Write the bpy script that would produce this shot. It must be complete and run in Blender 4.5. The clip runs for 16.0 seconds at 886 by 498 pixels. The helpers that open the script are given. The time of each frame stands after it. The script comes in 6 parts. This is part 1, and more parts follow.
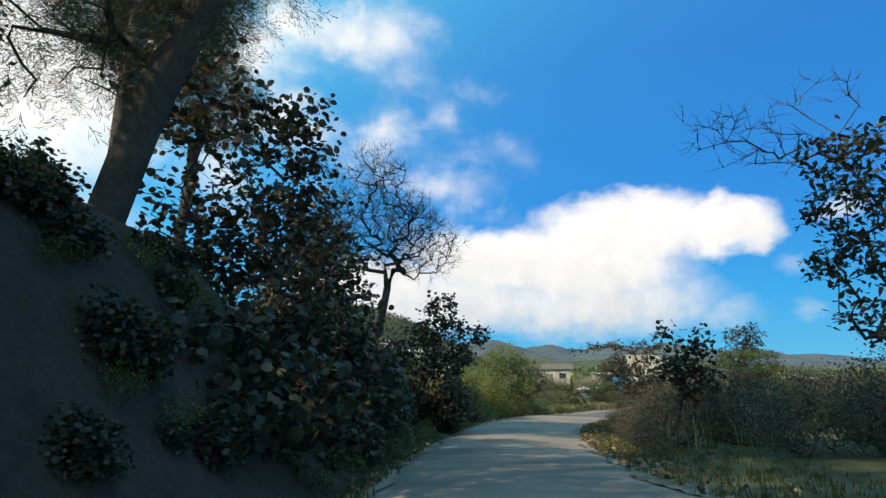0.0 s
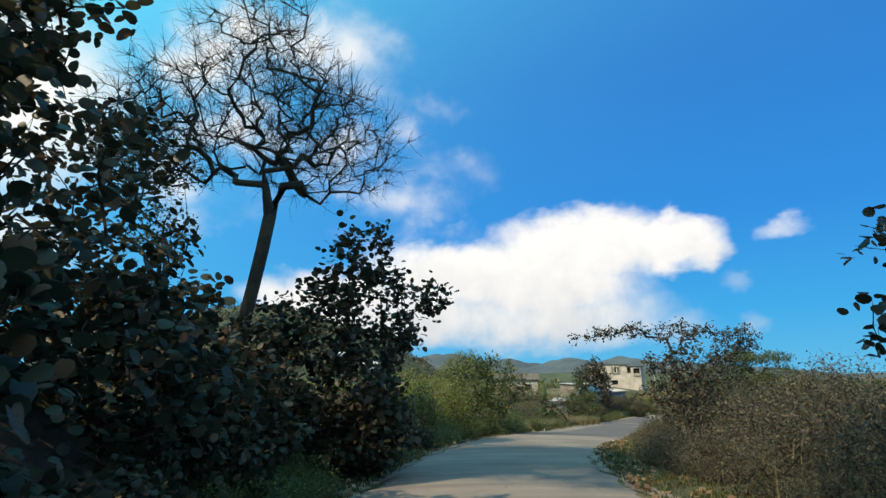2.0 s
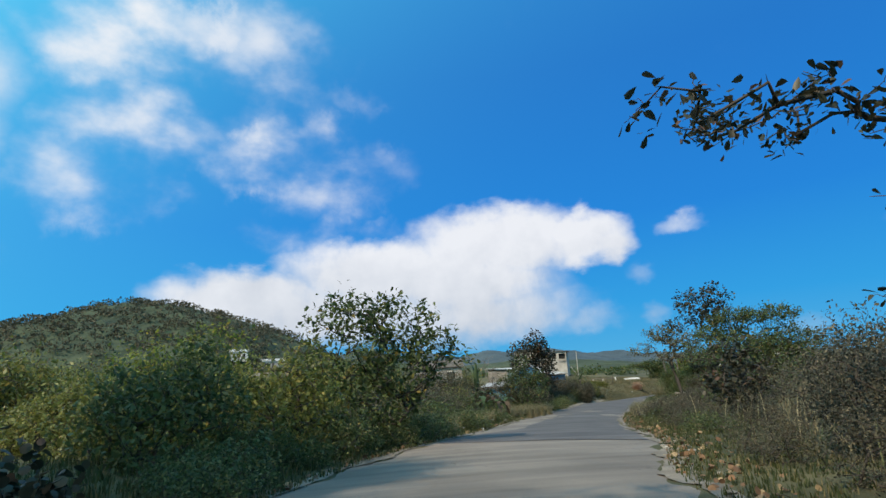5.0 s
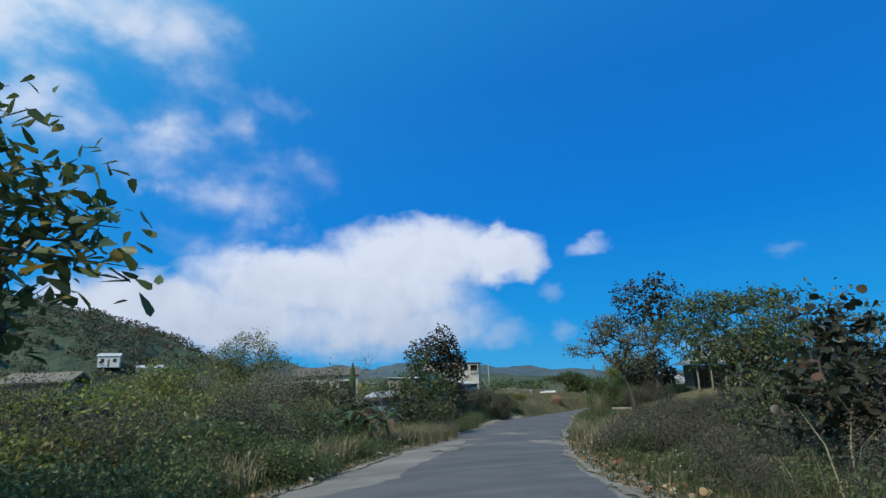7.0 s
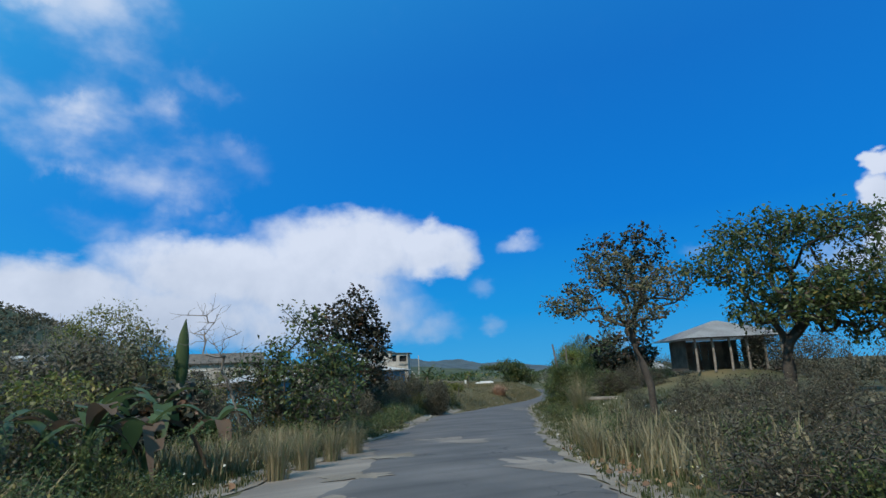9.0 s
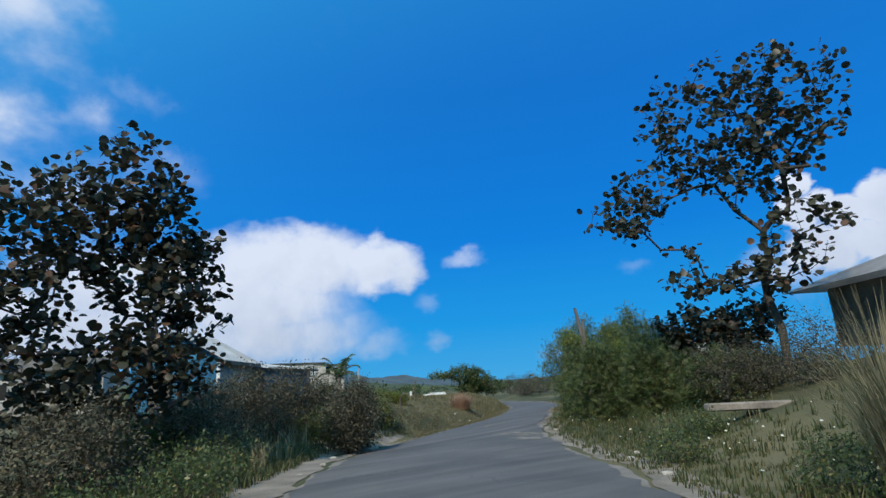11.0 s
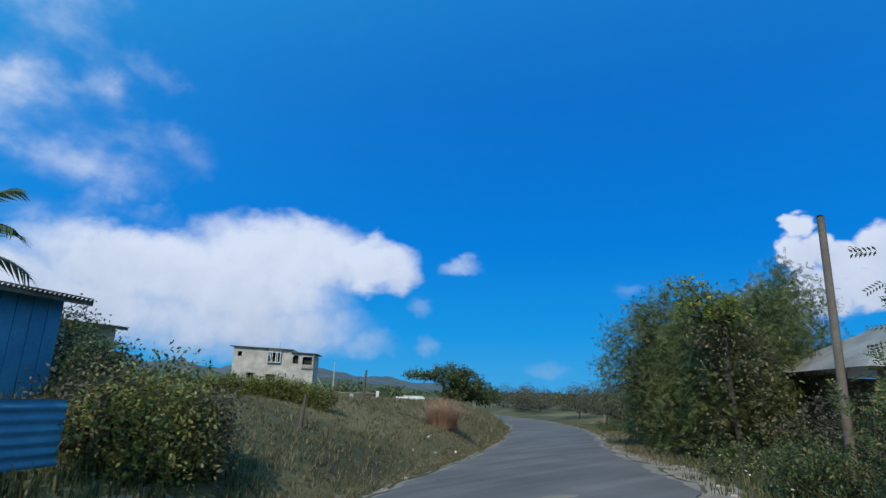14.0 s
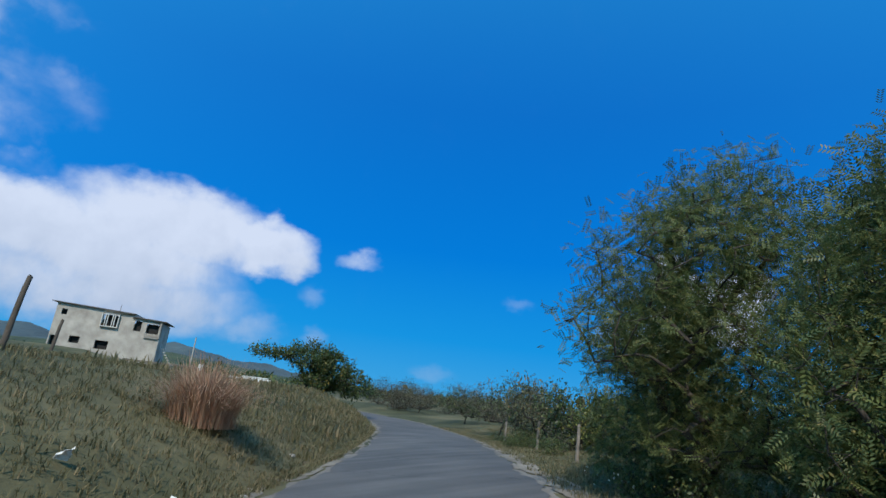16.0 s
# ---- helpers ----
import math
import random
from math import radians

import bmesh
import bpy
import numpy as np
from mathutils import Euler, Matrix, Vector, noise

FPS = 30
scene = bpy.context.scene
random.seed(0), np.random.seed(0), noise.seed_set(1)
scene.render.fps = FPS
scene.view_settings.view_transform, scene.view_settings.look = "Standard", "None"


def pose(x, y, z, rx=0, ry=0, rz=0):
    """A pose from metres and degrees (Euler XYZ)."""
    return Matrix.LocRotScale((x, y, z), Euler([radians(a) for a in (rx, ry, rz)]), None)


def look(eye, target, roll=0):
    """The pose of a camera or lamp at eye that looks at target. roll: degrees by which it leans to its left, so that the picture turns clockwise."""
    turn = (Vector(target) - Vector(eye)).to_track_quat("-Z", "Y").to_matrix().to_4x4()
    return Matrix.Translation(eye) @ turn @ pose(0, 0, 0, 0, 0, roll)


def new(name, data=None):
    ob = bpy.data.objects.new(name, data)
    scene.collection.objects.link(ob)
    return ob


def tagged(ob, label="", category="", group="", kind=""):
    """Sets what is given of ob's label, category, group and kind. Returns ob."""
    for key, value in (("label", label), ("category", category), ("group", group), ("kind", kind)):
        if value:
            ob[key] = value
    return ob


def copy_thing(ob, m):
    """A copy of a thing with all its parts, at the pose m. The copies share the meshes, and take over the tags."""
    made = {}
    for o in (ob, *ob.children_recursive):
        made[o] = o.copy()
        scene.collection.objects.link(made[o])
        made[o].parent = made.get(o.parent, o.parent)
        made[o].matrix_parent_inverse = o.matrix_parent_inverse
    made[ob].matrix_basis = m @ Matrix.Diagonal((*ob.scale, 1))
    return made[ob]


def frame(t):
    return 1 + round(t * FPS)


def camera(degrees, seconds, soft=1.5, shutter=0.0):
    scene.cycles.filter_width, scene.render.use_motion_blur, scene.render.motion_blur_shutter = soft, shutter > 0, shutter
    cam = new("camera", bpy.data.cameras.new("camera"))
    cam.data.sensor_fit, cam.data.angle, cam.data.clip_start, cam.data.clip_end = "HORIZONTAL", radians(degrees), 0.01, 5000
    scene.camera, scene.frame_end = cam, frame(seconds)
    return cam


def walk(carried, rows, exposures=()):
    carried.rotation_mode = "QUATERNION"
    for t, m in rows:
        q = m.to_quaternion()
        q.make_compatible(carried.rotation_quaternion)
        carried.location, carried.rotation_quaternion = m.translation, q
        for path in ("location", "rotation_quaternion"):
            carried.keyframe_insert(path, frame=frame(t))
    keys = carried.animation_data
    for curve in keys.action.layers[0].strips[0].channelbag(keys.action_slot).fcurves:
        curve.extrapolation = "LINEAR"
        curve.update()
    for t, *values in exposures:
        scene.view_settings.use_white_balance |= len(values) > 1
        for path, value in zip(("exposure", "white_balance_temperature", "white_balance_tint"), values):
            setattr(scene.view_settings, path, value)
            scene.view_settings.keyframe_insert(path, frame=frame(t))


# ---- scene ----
cam = camera(78.47, 16.0)
PATH = [
    (0, look((-0.543, -1.232, 1.612), (-0.413, 8.544, 3.712), -0.32)),
    (0.5, look((-0.319, 2.446, 1.318), (0.024, 12.218, 3.415), -0.52)),
    (1, look((-0.042, 5.806, 1.310), (0.592, 15.571, 3.370), 0.01)),
    (1.5, look((0.244, 8.583, 1.079), (0.962, 18.340, 3.150), 1.06)),
    (2, look((0.586, 11.019, 0.822), (1.454, 20.702, 3.167), -0.61)),
    (2.5, look((0.804, 13.670, 0.626), (1.597, 23.403, 2.780), -0.42)),
    (3, look((1.147, 16.199, 0.404), (2.162, 25.894, 2.636), -0.31)),
    (3.5, look((1.512, 18.936, 0.232), (2.814, 28.607, 2.419), -0.62)),
    (4, look((2.020, 21.819, -0.016), (3.537, 31.457, 2.175), -1.79)),
    (6.5, look((8.867, 37.985, -0.796), (12.413, 47.030, 1.572), -2.53)),
    (7, look((10.052, 40.761, -0.982), (13.793, 49.721, 1.410), -2.31)),
    (7.5, look((11.314, 43.654, -1.057), (15.400, 52.483, 1.256), -3.02)),
    (8, look((12.647, 46.497, -1.282), (17.030, 55.170, 1.077), -3.39)),
    (8.5, look((14.087, 49.270, -1.509), (18.746, 57.804, 0.831), -3.38)),
    (9, look((15.639, 52.082, -1.707), (20.496, 60.530, 0.536), -2.52)),
    (11.5, look((28.149, 72.239, -2.621), (34.029, 79.929, -0.113), -3.65)),
    (12, look((29.668, 74.317, -2.606), (35.743, 81.835, -0.043), -2.54)),
    (12.5, look((31.200, 76.325, -2.768), (37.452, 83.634, -0.030), -1.74)),
    (13, look((32.966, 78.477, -2.804), (39.267, 85.750, -0.083), -1.71)),
    (13.5, look((34.827, 80.830, -2.880), (40.737, 88.422, -0.153), -1.03)),
    (14, look((36.656, 83.273, -2.850), (42.348, 91.082, -0.279), 1.81)),
    (14.5, look((38.657, 85.745, -2.970), (44.830, 93.180, -0.399), 3.38)),
    (15, look((40.800, 87.981, -3.206), (47.482, 94.925, -0.533), 5.43)),
    (15.5, look((43.367, 90.014, -3.230), (50.366, 96.616, -0.506), 4.69)),
    (16, look((45.977, 92.267, -3.297), (53.004, 98.858, -0.617), 6.83)),
]
walk(cam, PATH, exposures=[(0, 0.56, 8800, 10), (1, 0.54, 8800, 10), (2.5, 0.53, 8900, 10), (4.2, 0.42, 8500, 10), (6.3, 0.1, 6750, 10), (9.2, 0.05, 6700, 10), (11.4, 0.14, 6750, 10), (13, 0.08, 6600, 10), (16, 0.04, 6450, 10)])

# ---------- sky, sun ----------
SUN_DIR = Vector((-0.62, -0.42, 0.72)).normalized()
world = bpy.data.worlds.new("sky")
scene.world = world
world.use_nodes = True
wt = world.node_tree
for n_ in list(wt.nodes):
    wt.nodes.remove(n_)


def wnode(kind, **kw):
    n = wt.nodes.new(kind)
    for k, v in kw.items():
        n.inputs[int(k[1:])].default_value = v
    return n


def wmath(op, a, b=None, c=None, clamp=False):
    n = wt.nodes.new("ShaderNodeMath")
    n.operation, n.use_clamp = op, clamp
    for k, v in enumerate((a, b, c)):
        if v is None:
            continue
        if isinstance(v, (int, float)):
            n.inputs[k].default_value = v
        else:
            wt.links.new(v, n.inputs[k])
    return n.outputs[0]


# cloud banks: bearing and height above the horizon in degrees, half width, half height, weight
CLOUDS = [(19.8, 13.1, 12.4, 5.0, 1.0), (7.3, 10.8, 13.6, 4.4, 1.0), (-5.4, 8.4, 11.5, 3.7, 1.0), (28.9, 12.9, 5.4, 3.6, 1.0), (15.0, 9.2, 13.5, 4.6, 1.0), (0.0, 6.5, 13.0, 4.2, 0.9),
          (14.5, 6.2, 16.5, 4.6, 0.8), (1.1, 14.1, 6.5, 2.3, 0.45), 
          (-6.1, 21.6, 4.6, 2.8, 0.55), (-1.5, 23.0, 4.2, 3.2, 0.5),
          (0.6, 19.6, 6.4, 3.1, 0.44), (4.5, 22.0, 6.0, 2.6, 0.3), (4.4, 28.3, 2.8, 1.8, 0.36), (-17.1, 24.4, 5.4, 4.4, 0.6),
          (-4.9, 32.5, 5.8, 6.4, 0.46), (-11.1, 33.5, 3.2, 2.0, 0.5), (-19.5, 31.5, 7.0, 4.6, 0.69), (-21.0, 19.0, 6.0, 4.0, 0.5), (-7.0, 27.5, 12.0, 7.5, 0.24)]
CLOUDS_2 = [(70.4, 15.6, 1.3, 1.5, 1.5), (69.8, 12.8, 1.6, 2.4, 1.4), (71.6, 13.2, 1.6, 1.9, 1.5), (73.4, 12.0, 1.8, 2.0, 1.5), (76.3, 12.6, 2.6, 2.6, 1.5), (71.0, 9.5, 3.4, 2.8, 1.2), (75.0, 9.5, 3.4, 2.4, 1.2), (-40.0, 24.0, 16.0, 12.0, 0.85), (22.5, 36.0, 6.0, 4.4, 0.12),
            (68.6, 8.0, 3.0, 2.6, 0.55), (-50.0, 12.0, 26.0, 6.0, 0.9),
            # unseen banks behind and overhead, added to whiten the blue sky fill
            (130.0, 14.0, 20.0, 5.0, 0.9), (-130.0, 18.0, 30.0, 8.0, 0.9), (175.0, 11.0, 25.0, 5.0, 0.9), (-100.0, 45.0, 40.0, 16.0, 0.9), (150.0, 50.0, 50.0, 18.0, 0.9), (-150.0, 62.0, 60.0, 14.0, 0.9), (140.0, 32.0, 26.0, 10.0, 0.8)]
# small thin puffs
PUFFS = [(38.6, 13.0, 3.0, 1.6, 0.5), (28.4, 4.6, 3.8, 2.4, 0.44), (33.8, 4.6, 2.0, 1.4, 0.36), (33.4, 8.8, 3.0, 1.3, 0.3), (47.0, 2.6, 3.4, 1.2, 0.3), (55.6, 10.6, 2.4, 1.2, 0.28)]
tc = wt.nodes.new("ShaderNodeTexCoord")
sep = wt.nodes.new("ShaderNodeSeparateXYZ")
nrm = wt.nodes.new("ShaderNodeVectorMath")
nrm.operation = "NORMALIZE"
wt.links.new(tc.outputs["Generated"], nrm.inputs[0])
wt.links.new(nrm.outputs[0], sep.inputs[0])
az = wmath("MULTIPLY", wmath("ARCTAN2", sep.outputs[0], sep.outputs[1]), 180 / math.pi)
el = wmath("MULTIPLY", wmath("ARCSINE", sep.outputs[2]), 180 / math.pi)


def wnoise(scale, detail, rough, squash=1.0):
    mp = wt.nodes.new("ShaderNodeMapping")
    mp.inputs["Scale"].default_value = (scale, scale, scale * squash)
    wt.links.new(nrm.outputs[0], mp.inputs[0])
    n = wt.nodes.new("ShaderNodeTexNoise")
    n.inputs["Scale"].default_value, n.inputs["Detail"].default_value, n.inputs["Roughness"].default_value = 1.0, detail, rough
    wt.links.new(mp.outputs[0], n.inputs[0])
    return n.outputs[0]


noise_big, noise_fine = wnoise(8.0, 4.0, 0.55, 1.5), wnoise(20.0, 5.0, 0.52, 1.6)
az_w = wmath("ADD", az, wmath("MULTIPLY", wmath("SUBTRACT", noise_big, 0.5), 6.0))
el_w = wmath("ADD", el, wmath("MULTIPLY", wmath("SUBTRACT", noise_fine, 0.5), 3.0))


def bank(rows, az_, el_, join):
    dens_ = None
    for a_, e_, ra, re, w_ in rows:
        dx = wmath("DIVIDE", wmath("SUBTRACT", az_, a_), ra)
        dy = wmath("DIVIDE", wmath("SUBTRACT", el_, e_), re)
        d = wmath("MULTIPLY", wmath("SUBTRACT", 1.0, wmath("ADD", wmath("MULTIPLY", dx, dx), wmath("MULTIPLY", dy, dy)), clamp=True), w_)
        dens_ = d if dens_ is None else wmath("SMOOTH_MAX", dens_, d, join)
    return dens_


streak = wnoise(15.0, 6.0, 0.6, 0.7)
solid = wmath("MULTIPLY", bank([c for c in CLOUDS + CLOUDS_2 if c[4] >= 0.7] + PUFFS, az_w, el_w, 0.12), wmath("MULTIPLY_ADD", streak, 1.1, 0.5))
torn = wt.nodes.new("ShaderNodeMapRange")
torn.interpolation_type = "SMOOTHSTEP"
wt.links.new(wnoise(9.0, 5.0, 0.5, 1.5), torn.inputs[0])
torn.inputs[1].default_value, torn.inputs[2].default_value = 0.24, 0.84
az_v = wmath("ADD", az, wmath("MULTIPLY", wmath("SUBTRACT", noise_big, 0.5), 11.0))
el_v = wmath("ADD", el, wmath("MULTIPLY", wmath("SUBTRACT", streak, 0.5), 9.0))
wisp = wmath("MULTIPLY", bank([(a_, e_, ra * 1.7, re * 1.7, w_) for a_, e_, ra, re, w_ in CLOUDS + CLOUDS_2 if w_ < 0.7], az_v, el_v, 0.1), wmath("MULTIPLY_ADD", torn.outputs[0], 1.2, 0.24))
dens = wmath("MAXIMUM", solid, wisp)
mask = wt.nodes.new("ShaderNodeMapRange")
mask.interpolation_type = "SMOOTHSTEP"
wt.links.new(dens, mask.inputs[0])
mask.inputs[1].default_value, mask.inputs[2].default_value = 0.09, 0.86
sky = wt.nodes.new("ShaderNodeTexSky")
sky.sky_type, sky.sun_disc = "NISHITA", False
sky.sun_elevation = math.asin(SUN_DIR.z)
sky.sun_rotation = math.atan2(SUN_DIR.x, SUN_DIR.y)
sky.altitude, sky.air_density, sky.dust_density, sky.ozone_density = 0, 1.0, 0.35, 3.0
hsv = wt.nodes.new("ShaderNodeHueSaturation")
hsv.inputs["Hue"].default_value, hsv.inputs["Saturation"].default_value, hsv.inputs["Value"].default_value = 0.498, 1.28, 1.0
wt.links.new(sky.outputs[0], hsv.inputs["Color"])
# tropical sky: deepens quickly from pale near the horizon, paler towards the sun
grad = wt.nodes.new("ShaderNodeValToRGB")
wt.links.new(wmath("DIVIDE", el, 60.0, clamp=True), grad.inputs[0])
ge = grad.color_ramp.elements
ge[0].position, ge[0].color = 0.0, (0.05, 0.36, 0.72, 1)
ge[1].position, ge[1].color = 0.85, (0.0002, 0.098, 0.45, 1)
for p_, c_ in ((0.10, (0.008, 0.285, 0.73, 1)), (0.25, (0.0008, 0.19, 0.67, 1)), (0.5, (0.0002, 0.124, 0.54, 1))):
    k_ = ge.new(p_)
    k_.color = c_
towards = wt.nodes.new("ShaderNodeVectorMath")
towards.operation = "DOT_PRODUCT"
wt.links.new(nrm.outputs[0], towards.inputs[0])
towards.inputs[1].default_value = SUN_DIR
glow = wmath("POWER", wmath("MULTIPLY_ADD", towards.outputs["Value"], 0.5, 0.5, clamp=True), 4.0)
pale = wt.nodes.new("ShaderNodeMix")
pale.data_type = "RGBA"
wt.links.new(wmath("MULTIPLY", glow, 4.8, clamp=True), pale.inputs["Factor"])
wt.links.new(grad.outputs[0], pale.inputs["A"])
pale.inputs["B"].default_value = (0.05, 0.50, 0.90, 1)
scaled = wt.nodes.new("ShaderNodeVectorMath")
scaled.operation = "SCALE"
wt.links.new(pale.outputs["Result"], scaled.inputs[0])
scaled.inputs["Scale"].default_value = 1 / 0.095
skymix = wt.nodes.new("ShaderNodeMix")
skymix.data_type = "RGBA"
skymix.inputs["Factor"].default_value = 0.998
wt.links.new(hsv.outputs[0], skymix.inputs["A"])
wt.links.new(scaled.outputs[0], skymix.inputs["B"])
# clouds: white tops, greyer flat bases
base_shade = wt.nodes.new("ShaderNodeMapRange")
wt.links.new(wmath("ADD", wmath("SUBTRACT", el, 6.5), wmath("ADD", wmath("MULTIPLY", wmath("SUBTRACT", noise_big, 0.5), 16.0), wmath("MULTIPLY", wmath("SUBTRACT", streak, 0.5), 10.0))), base_shade.inputs[0])
base_shade.inputs[1].default_value, base_shade.inputs[2].default_value = -4.0, 8.0
ramp = wt.nodes.new("ShaderNodeMix")
ramp.data_type = "RGBA"
wt.links.new(base_shade.outputs[0], ramp.inputs["Factor"])
ramp.inputs["A"].default_value, ramp.inputs["B"].default_value = (5.0, 5.8, 7.3, 1), (7.2, 8.0, 9.5, 1)
mixc = wt.nodes.new("ShaderNodeMix")
mixc.data_type = "RGBA"
wt.links.new(wmath("MULTIPLY", mask.outputs[0], 0.92), mixc.inputs["Factor"])
wt.links.new(skymix.outputs["Result"], mixc.inputs["A"])
wt.links.new(ramp.outputs["Result"], mixc.inputs["B"])
bg = wt.nodes.new("ShaderNodeBackground")
bg.inputs["Strength"].default_value = 0.095
wt.links.new(mixc.outputs["Result"], bg.inputs["Color"])
wout = wt.nodes.new("ShaderNodeOutputWorld")
wt.links.new(bg.outputs[0], wout.inputs["Surface"])

sun = new("sun", bpy.data.lights.new("sun", "SUN"))
sun.data.energy, sun.data.angle, sun.data.color = 3.5, radians(0.6), (1.0, 0.94, 0.83)
sun.rotation_mode = "QUATERNION"
sun.rotation_quaternion = SUN_DIR.to_track_quat("Z", "Y")


# ---------- materials ----------
def mat(name, base, dark, rough=0.85, scale=3.0, fine=40.0, bump=0.15, metal=0.0, obj_var=0.0, island_var=0.0, spec=0.3, coords="Object", dist=0.02):
    """Two-scale mottled surface between two colours, with fine relief."""
    m = bpy.data.materials.new(name)
    m.use_nodes = True
    t = m.node_tree
    p = t.nodes["Principled BSDF"]
    co = t.nodes.new("ShaderNodeTexCoord")
    n1, n2 = t.nodes.new("ShaderNodeTexNoise"), t.nodes.new("ShaderNodeTexNoise")
    n1.inputs["Scale"].default_value, n1.inputs["Detail"].default_value = scale, 5
    n2.inputs["Scale"].default_value, n2.inputs["Detail"].default_value = fine, 4
    for n in (n1, n2):
        t.links.new(co.outputs[coords], n.inputs["Vector"])
    ad = t.nodes.new("ShaderNodeMath")
    ad.operation = "MULTIPLY_ADD"
    t.links.new(n2.outputs[0], ad.inputs[0])
    ad.inputs[1].default_value = 0.5
    t.links.new(n1.outputs[0], ad.inputs[2])
    last = ad.outputs[0]
    for on, socket in ((obj_var, ("ShaderNodeObjectInfo", "Random")), (island_var, ("ShaderNodeNewGeometry", "Random Per Island"))):
        if on:
            r = t.nodes.new(socket[0])
            a = t.nodes.new("ShaderNodeMath")
            a.operation = "MULTIPLY_ADD"
            t.links.new(r.outputs[socket[1]], a.inputs[0])
            a.inputs[1].default_value = on
            t.links.new(last, a.inputs[2])
            s_ = t.nodes.new("ShaderNodeMath")
            s_.operation = "SUBTRACT"
            t.links.new(a.outputs[0], s_.inputs[0])
            s_.inputs[1].default_value = on / 2
            last = s_.outputs[0]
    mr = t.nodes.new("ShaderNodeMapRange")
    t.links.new(last, mr.inputs[0])
    mr.inputs[1].default_value, mr.inputs[2].default_value = 0.5, 1.0
    mx = t.nodes.new("ShaderNodeMix")
    mx.data_type = "RGBA"
    t.links.new(mr.outputs[0], mx.inputs["Factor"])
    mx.inputs["A"].default_value, mx.inputs["B"].default_value = (*dark, 1), (*base, 1)
    t.links.new(mx.outputs["Result"], p.inputs["Base Color"])
    p.inputs["Roughness"].default_value, p.inputs["Metallic"].default_value = rough, metal
    p.inputs["Specular IOR Level"].default_value = spec
    if bump:
        b = t.nodes.new("ShaderNodeBump")
        b.inputs["Strength"].default_value, b.inputs["Distance"].default_value = bump, dist
        t.links.new(ad.outputs[0], b.inputs["Height"])
        t.links.new(b.outputs[0], p.inputs["Normal"])
    return m


def leaf_mat(name, base, dark, odd, odd_part=0.06, through_light=0.35, rough=0.45):
    """Leaves: each leaf its own shade, some turned yellow or brown, light passing through."""
    m = bpy.data.materials.new(name)
    m.use_nodes = True
    t = m.node_tree
    p = t.nodes["Principled BSDF"]
    geo = t.nodes.new("ShaderNodeNewGeometry")
    rmp = t.nodes.new("ShaderNodeValToRGB")
    t.links.new(geo.outputs["Random Per Island"], rmp.inputs[0])
    e = rmp.color_ramp.elements
    e[0].position, e[0].color = 0.0, (*dark, 1)
    e[1].position, e[1].color = 0.99, (*odd, 1)
    k = e.new(1 - odd_part)
    k.color = (*base, 1)
    k = e.new(1 - odd_part * 0.5)
    k.color = (*odd, 1)
    t.links.new(rmp.outputs[0], p.inputs["Base Color"])
    p.inputs["Roughness"].default_value = rough
    p.inputs["Specular IOR Level"].default_value = 0.35
    tr = t.nodes.new("ShaderNodeBsdfTranslucent")
    t.links.new(rmp.outputs[0], tr.inputs[0])
    ms = t.nodes.new("ShaderNodeMixShader")
    ms.inputs[0].default_value = through_light
    out = t.nodes["Material Output"]
    t.links.new(p.outputs[0], ms.inputs[1])
    t.links.new(tr.outputs[0], ms.inputs[2])
    t.links.new(ms.outputs[0], out.inputs["Surface"])
    return m


# Leaf tones cut towards black, with the thicket's shade put into them.
M_GRAPE = leaf_mat("shade_dark_grape_leaf", (0.062, 0.060, 0.036), (0.025, 0.027, 0.018), (0.125, 0.068, 0.042), 0.14, 0.28)
M_ALMOND = leaf_mat("almond_leaf", (0.12, 0.155, 0.05), (0.04, 0.062, 0.024), (0.26, 0.19, 0.05), 0.07, 0.35)
M_BROAD = leaf_mat("broad_leaf", (0.24, 0.245, 0.06), (0.075, 0.098, 0.03), (0.32, 0.26, 0.08), 0.12, 0.4)
M_SILVER = leaf_mat("silver_green_leaf", (0.19, 0.18, 0.10), (0.08, 0.085, 0.045), (0.25, 0.17, 0.08), 0.12, 0.3, 0.55)
M_FEATHER = leaf_mat("feathery_leaf", (0.13, 0.165, 0.056), (0.05, 0.076, 0.028), (0.27, 0.23, 0.08), 0.08, 0.4)
M_AIRY = leaf_mat("airy_light_leaf", (0.19, 0.22, 0.075), (0.075, 0.105, 0.038), (0.28, 0.24, 0.09), 0.08, 0.42)
M_BRIGHT = leaf_mat("bright_leaf", (0.24, 0.27, 0.05), (0.10, 0.14, 0.03), (0.38, 0.30, 0.06), 0.15, 0.45)
M_SCRUB = leaf_mat("scrub_leaf", (0.115, 0.105, 0.068), (0.052, 0.054, 0.036), (0.19, 0.155, 0.10), 0.2, 0.3, 0.7)
M_GRASS = leaf_mat("grass_blade", (0.082, 0.098, 0.034), (0.04, 0.055, 0.02), (0.20, 0.165, 0.08), 0.25, 0.35, 0.6)
M_DRY = leaf_mat("dry_grass_blade", (0.33, 0.275, 0.165), (0.18, 0.155, 0.09), (0.14, 0.16, 0.07), 0.2, 0.3, 0.7)
M_FIELD = leaf_mat("field_grass_blade", (0.175, 0.15, 0.075), (0.10, 0.094, 0.045), (0.25, 0.195, 0.11), 0.3, 0.3, 0.7)
M_RUST = leaf_mat("rusty_dry_frond", (0.50, 0.30, 0.20), (0.32, 0.18, 0.12), (0.55, 0.40, 0.26), 0.2, 0.25, 0.8)
M_NEEDLE = leaf_mat("needle_foliage", (0.09, 0.11, 0.055), (0.04, 0.05, 0.028), (0.14, 0.13, 0.07), 0.1, 0.3, 0.6)
